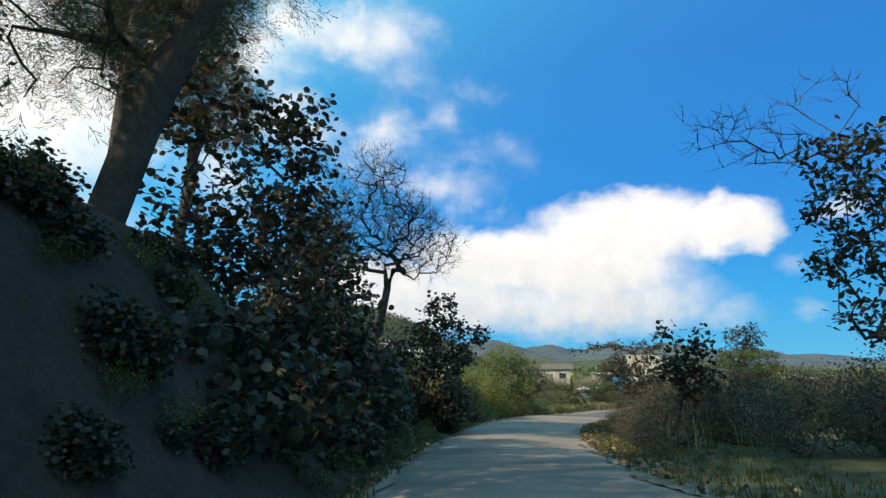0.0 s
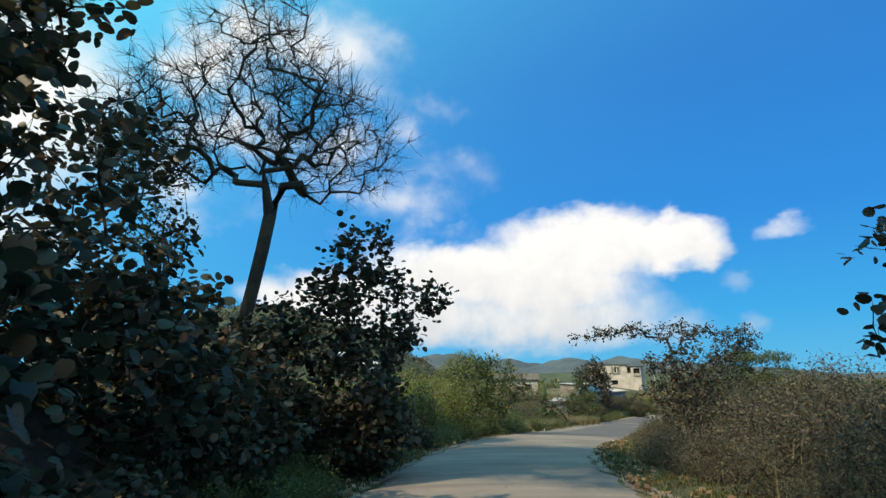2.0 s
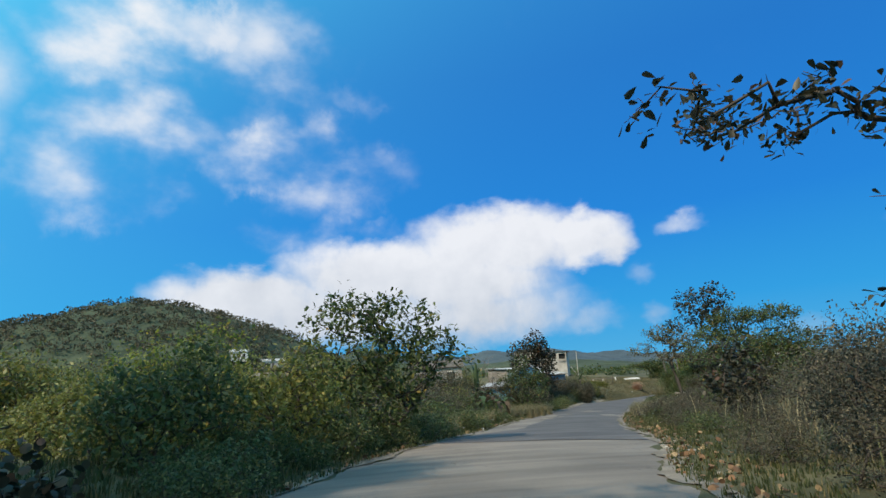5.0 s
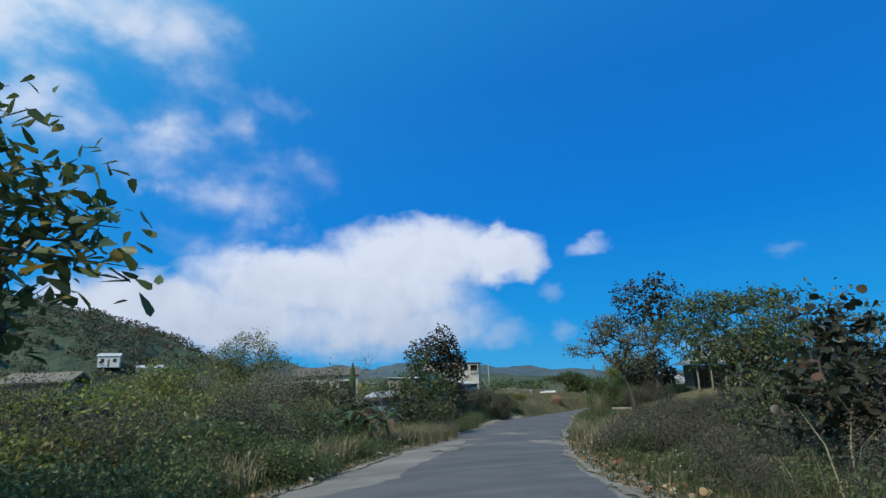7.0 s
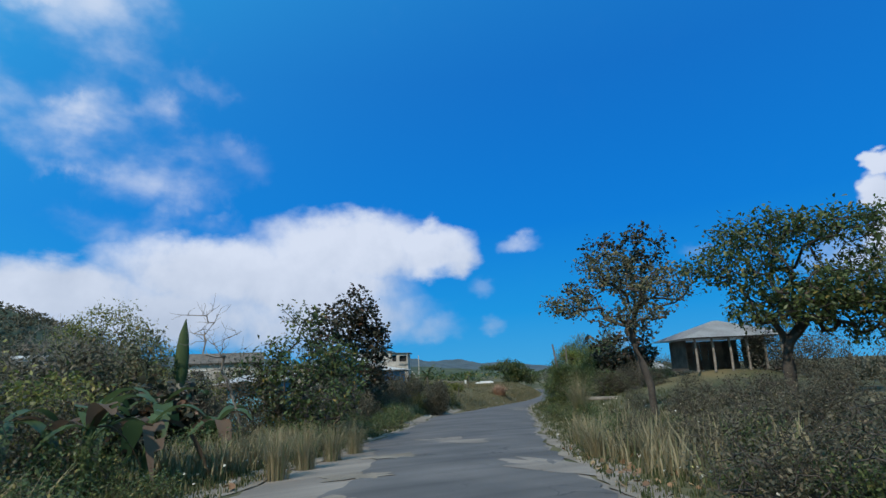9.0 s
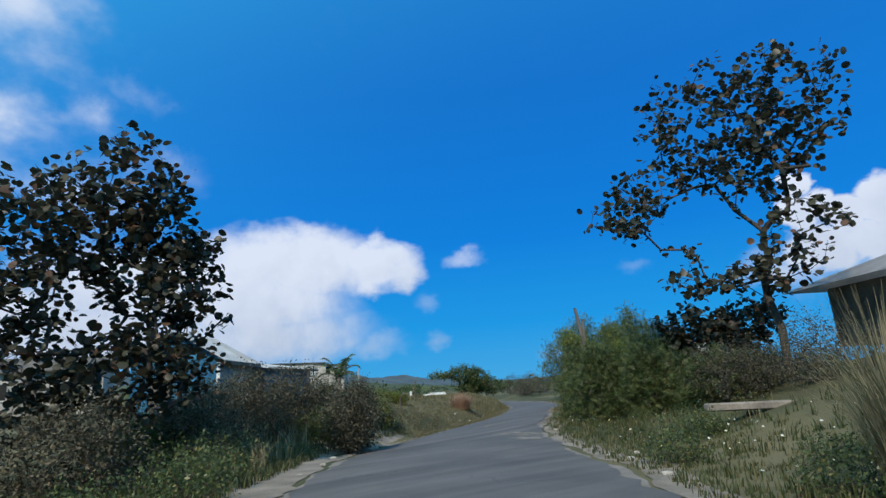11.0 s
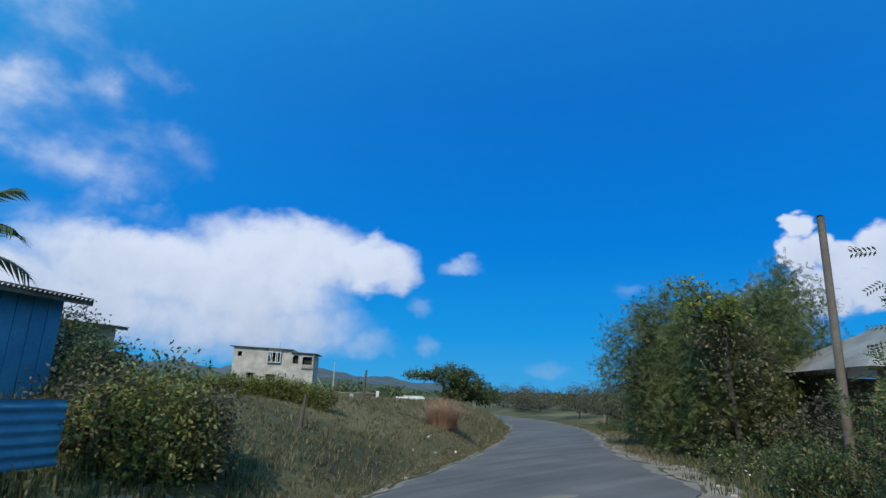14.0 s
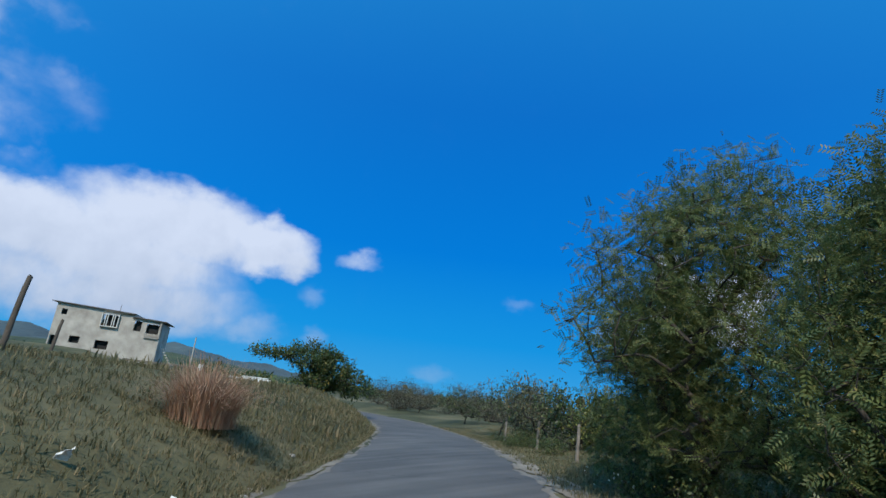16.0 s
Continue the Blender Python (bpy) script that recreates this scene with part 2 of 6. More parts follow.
M_BANANA = leaf_mat("banana_leaf", (0.09, 0.13, 0.05), (0.04, 0.07, 0.03), (0.22, 0.17, 0.09), 0.25, 0.35, 0.5)
M_DEADLEAF = leaf_mat("dead_banana_leaf", (0.16, 0.105, 0.07), (0.08, 0.055, 0.04), (0.22, 0.16, 0.10), 0.2, 0.3, 0.8)
M_FLOWER = leaf_mat("pale_wild_flower", (0.75, 0.73, 0.66), (0.6, 0.58, 0.5), (0.7, 0.6, 0.2), 0.15, 0.3, 0.7)
M_LITTER = leaf_mat("fallen_leaf", (0.24, 0.13, 0.07), (0.13, 0.075, 0.045), (0.36, 0.25, 0.14), 0.3, 0.1, 0.8)
M_BARK = mat("grey_brown_bark", (0.09, 0.076, 0.064), (0.038, 0.032, 0.028), 0.95, 2.0, 14.0, 0.6)
M_PALEBARK = mat("pale_weathered_wood", (0.30, 0.26, 0.22), (0.13, 0.11, 0.095), 0.9, 3.0, 20.0, 0.4)
M_ROAD = mat("worn_asphalt", (0.25, 0.212, 0.178), (0.14, 0.12, 0.102), 0.88, 0.35, 55.0, 0.25, dist=0.01)
M_PATCH = mat("dark_asphalt", (0.135, 0.122, 0.113), (0.08, 0.074, 0.07), 0.8, 0.5, 60.0, 0.3, dist=0.01)
M_GRAVEL = mat("pale_marl_gravel", (0.30, 0.25, 0.20), (0.13, 0.11, 0.085), 0.95, 1.2, 26.0, 0.7, dist=0.03)
# Near-black browns: the bank's deep shade is put into the earth colour.
M_EARTH = mat("shade_dark_earth", (0.062, 0.047, 0.036), (0.022, 0.018, 0.014), 1.0, 0.8, 7.0, 1.0, dist=0.12)
M_STONE = mat("pale_limestone", (0.48, 0.44, 0.38), (0.24, 0.21, 0.18), 0.9, 3.0, 18.0, 0.5, obj_var=0.3)
M_HILL = mat("wooded_hill", (0.085, 0.105, 0.06), (0.03, 0.045, 0.03), 1.0, 0.03, 0.16, 1.0, dist=6.0)
# Distance haze is put into the colour: bluer tones than the near hill.
M_HILLFAR = mat("haze_tinted_far_hill", (0.085, 0.115, 0.125), (0.045, 0.065, 0.08), 1.0, 0.012, 0.07, 0.8, dist=8.0)
M_CONC = mat("stained_render_wall", (0.50, 0.46, 0.41), (0.27, 0.24, 0.21), 0.9, 0.55, 9.0, 0.2)
# Near-black slab colour that stands for the shade inside rooms.
M_DARK = mat("dark_unlit_interior", (0.03, 0.028, 0.026), (0.015, 0.014, 0.014), 0.8, 2.0, 20.0, 0.0)
M_ROOFSHEET = mat("grey_zinc_sheet", (0.62, 0.61, 0.60), (0.34, 0.31, 0.28), 0.55, 0.8, 14.0, 0.1, metal=0.15)
M_ROOFDARK = mat("dark_roof_edge", (0.16, 0.14, 0.13), (0.08, 0.07, 0.07), 0.7, 1.0, 15.0, 0.1)
M_WHITE = mat("weathered_white_paint", (0.72, 0.71, 0.68), (0.45, 0.43, 0.40), 0.6, 2.0, 20.0, 0.05)
M_BLUE = mat("faded_blue_paint", (0.07, 0.30, 0.50), (0.04, 0.18, 0.34), 0.7, 1.4, 16.0, 0.1)
M_CYAN = mat("pale_blue_tarpaulin", (0.22, 0.58, 0.75), (0.12, 0.40, 0.58), 0.5, 2.0, 9.0, 0.3)
M_BOARD = mat("weathered_board", (0.20, 0.17, 0.14), (0.08, 0.068, 0.058), 0.9, 1.6, 20.0, 0.3, obj_var=0.3)
M_POLE = mat("weathered_timber_pole", (0.19, 0.165, 0.145), (0.09, 0.075, 0.065), 0.9, 1.5, 22.0, 0.4)
M_POST = mat("dark_fence_post", (0.14, 0.115, 0.095), (0.06, 0.05, 0.042), 0.9, 2.0, 22.0, 0.4)
M_SEA = mat("sea_water", (0.03, 0.12, 0.22), (0.02, 0.08, 0.17), 0.15, 0.05, 0.5, 0.3, dist=0.3)
M_PLASTIC = mat("white_plastic_scrap", (0.78, 0.76, 0.72), (0.6, 0.58, 0.55), 0.5, 4.0, 30.0, 0.1)


def ground_mat():
    """Turf, dry grass and bare earth in patches."""
    m = mat("rough_turf_and_earth", (0.085, 0.085, 0.038), (0.035, 0.038, 0.02), 1.0, 0.35, 9.0, 0.8, dist=0.08)
    t = m.node_tree
    p = t.nodes["Principled BSDF"]
    old = p.inputs["Base Color"].links[0].from_socket
    co = t.nodes.new("ShaderNodeTexCoord")
    n = t.nodes.new("ShaderNodeTexNoise")
    n.inputs["Scale"].default_value, n.inputs["Detail"].default_value = 0.12, 6
    t.links.new(co.outputs["Object"], n.inputs["Vector"])
    r = t.nodes.new("ShaderNodeMapRange")
    r.inputs[1].default_value, r.inputs[2].default_value = 0.45, 0.62
    t.links.new(n.outputs[0], r.inputs[0])
    mx = t.nodes.new("ShaderNodeMix")
    mx.data_type = "RGBA"
    t.links.new(r.outputs[0], mx.inputs["Factor"])
    t.links.new(old, mx.inputs["A"])
    mx.inputs["B"].default_value = (0.145, 0.122, 0.064, 1)
    t.links.new(mx.outputs["Result"], p.inputs["Base Color"])
    return m


def crack(m, amount=0.55, scale=0.9):
    """Fine cracks and long worn streaks over an asphalt material."""
    t = m.node_tree
    p = t.nodes["Principled BSDF"]
    old = p.inputs["Base Color"].links[0].from_socket
    co = t.nodes.new("ShaderNodeTexCoord")
    warp = t.nodes.new("ShaderNodeTexNoise")
    warp.inputs["Scale"].default_value, warp.inputs["Detail"].default_value = 1.6, 4
    t.links.new(co.outputs["Object"], warp.inputs["Vector"])
    add = t.nodes.new("ShaderNodeVectorMath")
    add.operation = "MULTIPLY_ADD"
    t.links.new(warp.outputs["Color"], add.inputs[0])
    add.inputs[1].default_value = (1.1, 1.1, 0.0)
    t.links.new(co.outputs["Object"], add.inputs[2])
    vo = t.nodes.new("ShaderNodeTexVoronoi")
    vo.feature = "DISTANCE_TO_EDGE"
    vo.inputs["Scale"].default_value = scale
    t.links.new(add.outputs[0], vo.inputs["Vector"])
    line = t.nodes.new("ShaderNodeMapRange")
    t.links.new(vo.outputs["Distance"], line.inputs[0])
    line.inputs[1].default_value, line.inputs[2].default_value, line.inputs[3].default_value, line.inputs[4].default_value = 0.002, 0.012, 1.0, 0.0
    where = t.nodes.new("ShaderNodeTexNoise")
    where.inputs["Scale"].default_value, where.inputs["Detail"].default_value = 0.45, 3
    t.links.new(co.outputs["Object"], where.inputs["Vector"])
    some = t.nodes.new("ShaderNodeMapRange")
    t.links.new(where.outputs[0], some.inputs[0])
    some.inputs[1].default_value, some.inputs[2].default_value, some.inputs[4].default_value = 0.48, 0.64, amount
    both = t.nodes.new("ShaderNodeMath")
    both.operation = "MULTIPLY"
    t.links.new(line.outputs[0], both.inputs[0])
    t.links.new(some.outputs[0], both.inputs[1])
    mp = t.nodes.new("ShaderNodeMapping")
    mp.inputs["Rotation"].default_value, mp.inputs["Scale"].default_value = (0, 0, radians(-52)), (0.12, 1.7, 1.0)
    t.links.new(co.outputs["Object"], mp.inputs[0])
    st = t.nodes.new("ShaderNodeTexNoise")
    st.inputs["Scale"].default_value, st.inputs["Detail"].default_value = 1.0, 5
    t.links.new(mp.outputs[0], st.inputs["Vector"])
    worn = t.nodes.new("ShaderNodeMapRange")
    t.links.new(st.outputs[0], worn.inputs[0])
    worn.inputs[1].default_value, worn.inputs[2].default_value, worn.inputs[3].default_value, worn.inputs[4].default_value = 0.3, 0.7, 0.78, 1.22
    sc = t.nodes.new("ShaderNodeVectorMath")
    sc.operation = "SCALE"
    t.links.new(old, sc.inputs[0])
    t.links.new(worn.outputs[0], sc.inputs["Scale"])
    mx = t.nodes.new("ShaderNodeMix")
    mx.data_type = "RGBA"
    t.links.new(both.outputs[0], mx.inputs["Factor"])
    t.links.new(sc.outputs[0], mx.inputs["A"])
    mx.inputs["B"].default_value = (0.04, 0.037, 0.035, 1)
    t.links.new(mx.outputs["Result"], p.inputs["Base Color"])


crack(M_ROAD, 0.5, 0.8)
crack(M_PATCH, 0.7, 0.55)
M_GROUND = ground_mat()


# ---------- mesh helpers ----------
def mesh_of(name, verts, faces, smooth=False):
    """A mesh from an array of points and arrays of equal-sided faces (or a list of such arrays)."""
    me = bpy.data.meshes.new(name)
    verts = np.asarray(verts, np.float32).reshape(-1, 3)
    sets = [np.asarray(f, np.int32) for f in (faces if isinstance(faces, list) else [faces]) if len(f)]
    me.vertices.add(len(verts))
    me.vertices.foreach_set("co", verts.ravel())
    total = sum(f.size for f in sets)
    count = sum(len(f) for f in sets)
    me.loops.add(total)
    me.loops.foreach_set("vertex_index", np.concatenate([f.ravel() for f in sets]))
    me.polygons.add(count)
    sizes = np.concatenate([np.full(len(f), f.shape[1], np.int32) for f in sets])
    me.polygons.foreach_set("loop_start", np.concatenate([[0], np.cumsum(sizes)[:-1]]).astype(np.int32))
    if smooth:
        me.polygons.foreach_set("use_smooth", np.ones(count, bool))
    me.update(calc_edges=True)
    me.validate()
    return me


def part(name, me, material, parent=None, label=""):
    if isinstance(me, bmesh.types.BMesh):
        data = bpy.data.meshes.new(name)
        me.to_mesh(data)
        me.free()
        me = data
    if not me.materials:
        me.materials.append(material)
    ob = new(name, me)
    if parent is not None:
        ob.parent = parent
    if label:
        tagged(ob, label)
    return ob


def thing(name, at, label, category, group="", rz=0.0):
    ob = new(name)
    ob.empty_display_size = 0.2
    ob.location, ob.rotation_euler = at, (0, 0, rz)
    return tagged(ob, label, category, group)


def box_bm(parts, bevel=0.0):
    """Boxes as (centre, size[, matrix]) in one bmesh."""
    bm = bmesh.new()
    for b in parts:
        m = Matrix.Translation(b[0]) @ (b[2] if len(b) > 2 else Matrix()) @ Matrix.Diagonal((*b[1], 1))
        bmesh.ops.create_cube(bm, size=1, matrix=m)
    if bevel:
        bmesh.ops.bevel(bm, geom=bm.edges[:], offset=bevel, segments=1, affect="EDGES")
    return bm


def tubes(paths, sides=5):
    """Tapered tubes along paths of (points, radii): points and quads."""
    vs, fs, o = [], [], 0
    ring = np.linspace(0, 2 * np.pi, sides, endpoint=False)
    for pts, rad in paths:
        pts, rad = np.asarray(pts, float), np.asarray(rad, float)
        n = len(pts)
        if n < 2:
            continue
        tan = np.gradient(pts, axis=0)
        tan /= np.linalg.norm(tan, axis=1, keepdims=True) + 1e-9
        ref = np.where(np.abs(tan[:, 2:3]) > 0.9, [[1.0, 0, 0]], [[0, 0, 1.0]])
        a = np.cross(tan, ref)
        a /= np.linalg.norm(a, axis=1, keepdims=True) + 1e-9
        b = np.cross(tan, a)
        v = pts[:, None] + rad[:, None, None] * (a[:, None] * np.cos(ring)[None, :, None] + b[:, None] * np.sin(ring)[None, :, None])
        vs.append(v.reshape(-1, 3))
        i = np.arange(n - 1)[:, None] * sides + np.arange(sides)[None]
        j = np.arange(n - 1)[:, None] * sides + (np.arange(sides)[None] + 1) % sides
        fs.append(np.stack([i, j, j + sides, i + sides], -1).reshape(-1, 4) + o)
        o += n * sides
    return np.concatenate(vs), np.concatenate(fs)


def unit(v):
    return v / (np.linalg.norm(v, axis=-1, keepdims=True) + 1e-9)


LEAVES = {  # outline of a leaf from its stalk along +x, and its faces
    "round": ([(0.02, 0.05, 0), (0.12, 0.33, 0.05), (0.38, 0.49, 0.08), (0.70, 0.44, 0.06), (0.96, 0.19, -0.01), (0.98, -0.12, -0.02), (0.74, -0.42, 0.06), (0.40, -0.50, 0.08), (0.13, -0.34, 0.05), (0.02, -0.05, 0)], [(0, 9, 8, 1), (1, 8, 7, 2), (2, 7, 6, 3), (3, 6, 5, 4)]),
    "almond": ([(0, 0, 0), (0.45, -0.2, 0.04), (0.85, -0.24, 0.05), (1.0, 0, -0.03), (0.85, 0.24, 0.05), (0.45, 0.2, 0.04)], [(0, 1, 2, 3), (0, 3, 4, 5)]),
    "oval": ([(0, 0, 0), (0.5, -0.26, 0.05), (1.0, 0, 0), (0.5, 0.26, 0.05)], [(0, 1, 2, 3)]),
    "blade": ([(0, -0.03, 0), (0, 0.03, 0), (0.55, 0.025, 0.05), (0.55, -0.025, 0.05), (1.0, 0, -0.06)], [(0, 1, 2, 3)]),
}
_spray, _faces = [], []
for k_ in range(6):
    for s_ in (-1, 1):
        x0, o_ = 0.12 + k_ * 0.16, len(_spray)
        _spray += [(x0, 0, 0), (x0 + 0.02, s_ * 0.13, 0.03), (x0 + 0.14, s_ * 0.24, -0.02), (x0 + 0.11, s_ * 0.10, 0.03)]
        _faces.append((o_, o_ + 1, o_ + 2, o_ + 3) if s_ > 0 else (o_ + 3, o_ + 2, o_ + 1, o_))
LEAVES["spray"] = (_spray, _faces)
_spray, _faces = [], []
for k_ in range(9):
    a_ = k_ * 2.4
    o_ = len(_spray)
    y_, z_ = 0.22 * math.cos(a_), 0.22 * math.sin(a_)
    _spray += [(0.08 * k_, 0, 0), (0.08 * k_ + 0.28, y_, z_ - 0.05), (0.08 * k_ + 0.30, y_ * 1.06, z_ * 1.06 - 0.09)]
    _faces.append((o_, o_ + 1, o_ + 2))
LEAVES["needle"] = (_spray, _faces)


def leaf_mesh(name, rng, places, ways, size, shape, material, vary=0.35, droop=0.25):
    """Leaves at places, each pointing roughly along its way."""
    tm, fc = LEAVES[shape]
    tm, fc = np.array(tm), np.array(fc)
    n = len(places)
    x = unit(ways + rng.normal(0, 0.45, (n, 3)) - [0, 0, droop])
    up = unit(np.array([0, 0, 1.0]) + rng.normal(0, 0.55, (n, 3)))
    y = unit(np.cross(up, x))
    z = np.cross(x, y)
    s = size * (1 + rng.uniform(-vary, vary, n))
    loc = tm[None] * s[:, None, None]
    v = places[:, None] + loc[..., :1] * x[:, None] + loc[..., 1:2] * y[:, None] + loc[..., 2:] * z[:, None]
    f = fc[None] + (np.arange(n) * len(tm))[:, None, None]
    me = mesh_of(name, v.reshape(-1, 3), f.reshape(-1, fc.shape[1]))
    me.materials.append(material)
    return me


def crown_points(rng, blobs, n, shell=0.6):
    """Twig ends in a crown of ellipsoids (x, y, z, rx, ry, rz), most of them towards the outside."""
    w = np.array([b[3] * b[4] * b[5] for b in blobs]) ** 0.75
    pick = rng.choice(len(blobs), n, p=w / w.sum())
    B = np.array(blobs, float)[pick]
    d = unit(rng.normal(0, 1, (n, 3)))
    r = rng.uniform(0, 1, n) ** (1 / (2.0 + 3 * shell))
    r *= 1 + 0.14 * np.sin(d[:, 0] * 7 + pick) * np.cos(d[:, 1] * 6 + d[:, 2] * 5)
    return B[:, :3] + d * r[:, None] * B[:, 3:]


def grow(rng, foot, ends, trunk_r, first=None, wander=0.12, step=0.7):
    """Limbs from the foot to every twig end, each joined to the nearest wood already grown."""
    pts, par = [np.array(foot, float)], [-1]
    if first is not None:
        for p in first:
            pts.append(np.array(p, float))
            par.append(len(pts) - 2)
    start = 1 if len(pts) > 1 else 0
    order = np.argsort(np.linalg.norm(ends - pts[-1], axis=1))
    tips = []
    arr = np.zeros((len(pts) + len(ends) * 8 + 8, 3))
    arr[: len(pts)] = pts
    n = len(pts)
    for k in order:
        e = ends[k]
        d = arr[start:n] - e
        cost = np.linalg.norm(d, axis=1) + 0.35 * np.maximum(d[:, 2], 0)
        j = int(np.argmin(cost)) + start
        a = arr[j].copy()
        ln = np.linalg.norm(e - a)
        m = int(min(7, max(1, round(ln / step))))
        sag = np.array([0, 0, 0.10 * ln])
        for i in range(1, m + 1):
            u = i / m
            q = a + (e - a) * u + sag * math.sin(math.pi * u) + (rng.normal(0, wander * ln / m, 3) if i < m else 0)
            if n >= len(arr):
                break
            arr[n] = q
            par.append(j)
            j = n
            n += 1
        tips.append((j, k))
    par = np.array(par)
    load = np.zeros(n)
    fixed = np.zeros(n, bool)
    fixed[: start + 1] = True
    fixed[[j for j, _ in tips]] = True
    for _ in range(3):
        up_, cnt = np.zeros((n, 3)), np.zeros(n)
        np.add.at(up_, par[1:n], arr[1:n])
        np.add.at(cnt, par[1:n], 1)
        mid = (arr[np.maximum(par[:n], 0)] + up_ / np.maximum(cnt, 1)[:, None]) / 2
        move = (~fixed) & (cnt > 0)
        arr[:n][move] = 0.45 * arr[:n][move] + 0.55 * mid[move]
    for j, _ in tips:
        load[j] += 1
    for i in range(n - 1, 0, -1):
        load[par[i]] += load[i]
    rad = trunk_r * (np.maximum(load, 0.5) / max(load[0], 1)) ** 0.47
    kids = [[] for _ in range(n)]
    for i in range(1, n):
        kids[par[i]].append(i)
    paths = []
    stack = [(0, None)]
    while stack:
        i, prev = stack.pop()
        line = [i] if prev is None else [prev, i]
        while kids[i]:
            c = max(kids[i], key=lambda q: load[q])
            stack += [(q, i) for q in kids[i] if q != c]
            i = c
            line.append(i)
        rr = rad[line].copy()
        if prev is not None:
            rr[0] = min(rr[0], rr[1] * 1.25)
        rr[-1] *= 0.6
        paths.append((arr[line], rr))
    back = arr[par[[j for j, _ in tips]]]
    tip = arr[[j for j, _ in tips]]
    return paths, tip, unit(tip - back)


def foliage(rng, tip, way, each, spread, back=0.35):
    """Places and ways of the leaves round the twig ends."""
    n = len(tip)
    p = np.repeat(tip, each, 0)
    w = np.repeat(way, each, 0)
    w = unit(w + rng.normal(0, 0.7, p.shape))
    p = p - np.repeat(way, each, 0) * rng.uniform(0, back, (n * each, 1)) + rng.normal(0, spread, p.shape)
    return p, w


def tree(name, label, category, seed, foot, blobs, twigs, each, leaf, shape, material, trunk_r, spread=0.12, first=None, bark=None, group="", shell=0.6, droop=0.25, crown_name="crown", wander=0.12, twiglets=0):
    """A tree or shrub: trunk with limbs, and a crown of single leaves; blobs are relative to the foot."""
    rng = np.random.default_rng(seed)
    ends = crown_points(rng, blobs, twigs, shell)
    ends[:, 2] = np.maximum(ends[:, 2], 0.12)
    paths, tip, way = grow(rng, (0, 0, -0.15), ends, trunk_r, first, wander)
    root = thing(name, foot, label, category, group)
    v, f = tubes(paths, 5)
    part("trunk", mesh_of("trunk", v, f, True), bark or M_BARK, root)
    if twiglets:
        lines = []
        for a_, d_ in zip(np.repeat(tip, twiglets, 0), np.repeat(way, twiglets, 0)):
            d_ = unit(d_ + rng.normal(0, 0.55, 3) + [0, 0, 0.25])
            ln = rng.uniform(0.35, 1.0) * leaf
            bend = rng.normal(0, 0.12, 3) * ln
            lines.append(([a_ - d_ * 0.1 * ln, a_ + d_ * ln * 0.5 + bend, a_ + d_ * ln], [0.0075, 0.006, 0.003]))
        v, f = tubes(lines, 3)
        part("crown", mesh_of("crown", v, f, True), bark or M_BARK, root, "fine bare twigs")
    if each:
        p, w = foliage(rng, tip, way, each, spread)
        part(crown_name, leaf_mesh(crown_name, rng, p, w, leaf, shape, material, droop=droop), material, root)
    return root


# ---------- the road's line and the lie of the land ----------
def spline(knots, n):
    k = np.array(knots, float)
    t = np.r_[0, np.cumsum(np.linalg.norm(np.diff(k[:, :2], axis=0), axis=1))]
    out = np.zeros((n, k.shape[1]))
    g = np.gradient(k, t, axis=0)
    for i, s in enumerate(np.linspace(0, t[-1], n)):
        j = min(max(int(np.searchsorted(t, s)) - 1, 0), len(t) - 2)
        h = t[j + 1] - t[j]
        u = (s - t[j]) / h
        out[i] = (k[j] * (2 * u**3 - 3 * u**2 + 1) + k[j + 1] * (-2 * u**3 + 3 * u**2) + h * g[j] * (u**3 - 2 * u**2 + u) + h * g[j + 1] * (u**3 - u**2))
    return out


# left edge, right edge (x, y), surface height
ROAD = [((-2.0, -30), (3.2, -30), 1.9), ((-2.0, -12), (3.2, -12), 1.05), ((-1.9, 0), (3.2, 0), 0.22), ((-1.3, 12), (3.6, 11.5), -0.58), ((-0.4, 21), (5.2, 21), -1.3),
        ((1.5, 30.4), (7.4, 30), -1.78), ((3.9, 37.8), (10.2, 37.2), -2.14), ((7.7, 45.5), (14.6, 44.6), -2.56), ((11.3, 52.2), (17.9, 51.5), -3.05),
        ((16.3, 60.3), (22.4, 59.4), -3.43), ((21.2, 67.6), (27.2, 66.5), -3.76), ((28.4, 77.6), (34.0, 75.2), -4.08), ((35.2, 87.0), (40.2, 83.2), -4.33),
        ((41.6, 92.8), (46.4, 88.9), -4.53), ((49.4, 99.0), (53.1, 95.5), -4.75), ((59.6, 108.2), (63.6, 104.8), -5.05), ((72, 121.2), (77, 118), -5.4),
        ((81, 134.7), (86.4, 132.7), -5.55), ((84, 156), (89.6, 156), -5.5), ((80, 184), (85.6, 186), -5.5)]
NR = 420
R3 = spline([(*a, *b, z) for a, b, z in ROAD], NR)
RL, RR, RZ = R3[:, 0:2], R3[:, 2:4], R3[:, 4]
RC = (RL + RR) / 2
RS = np.r_[0, np.cumsum(np.linalg.norm(np.diff(RC, axis=0), axis=1))]
RT = unit(np.gradient(RC, axis=0))
RN = np.stack([-RT[:, 1], RT[:, 0]], 1)  # to the left
RW = np.linalg.norm(RL - RR, axis=1) / 2


def crossfall(s):
    """Fall of the road towards its left edge, in metres for each metre across."""
    return 0.10 * smooth(117, 129, s) * smooth(178, 152, s)


def smooth(a, b, x):
    t = np.clip((x - a) / (b - a), 0, 1)
    return t * t * (3 - 2 * t)


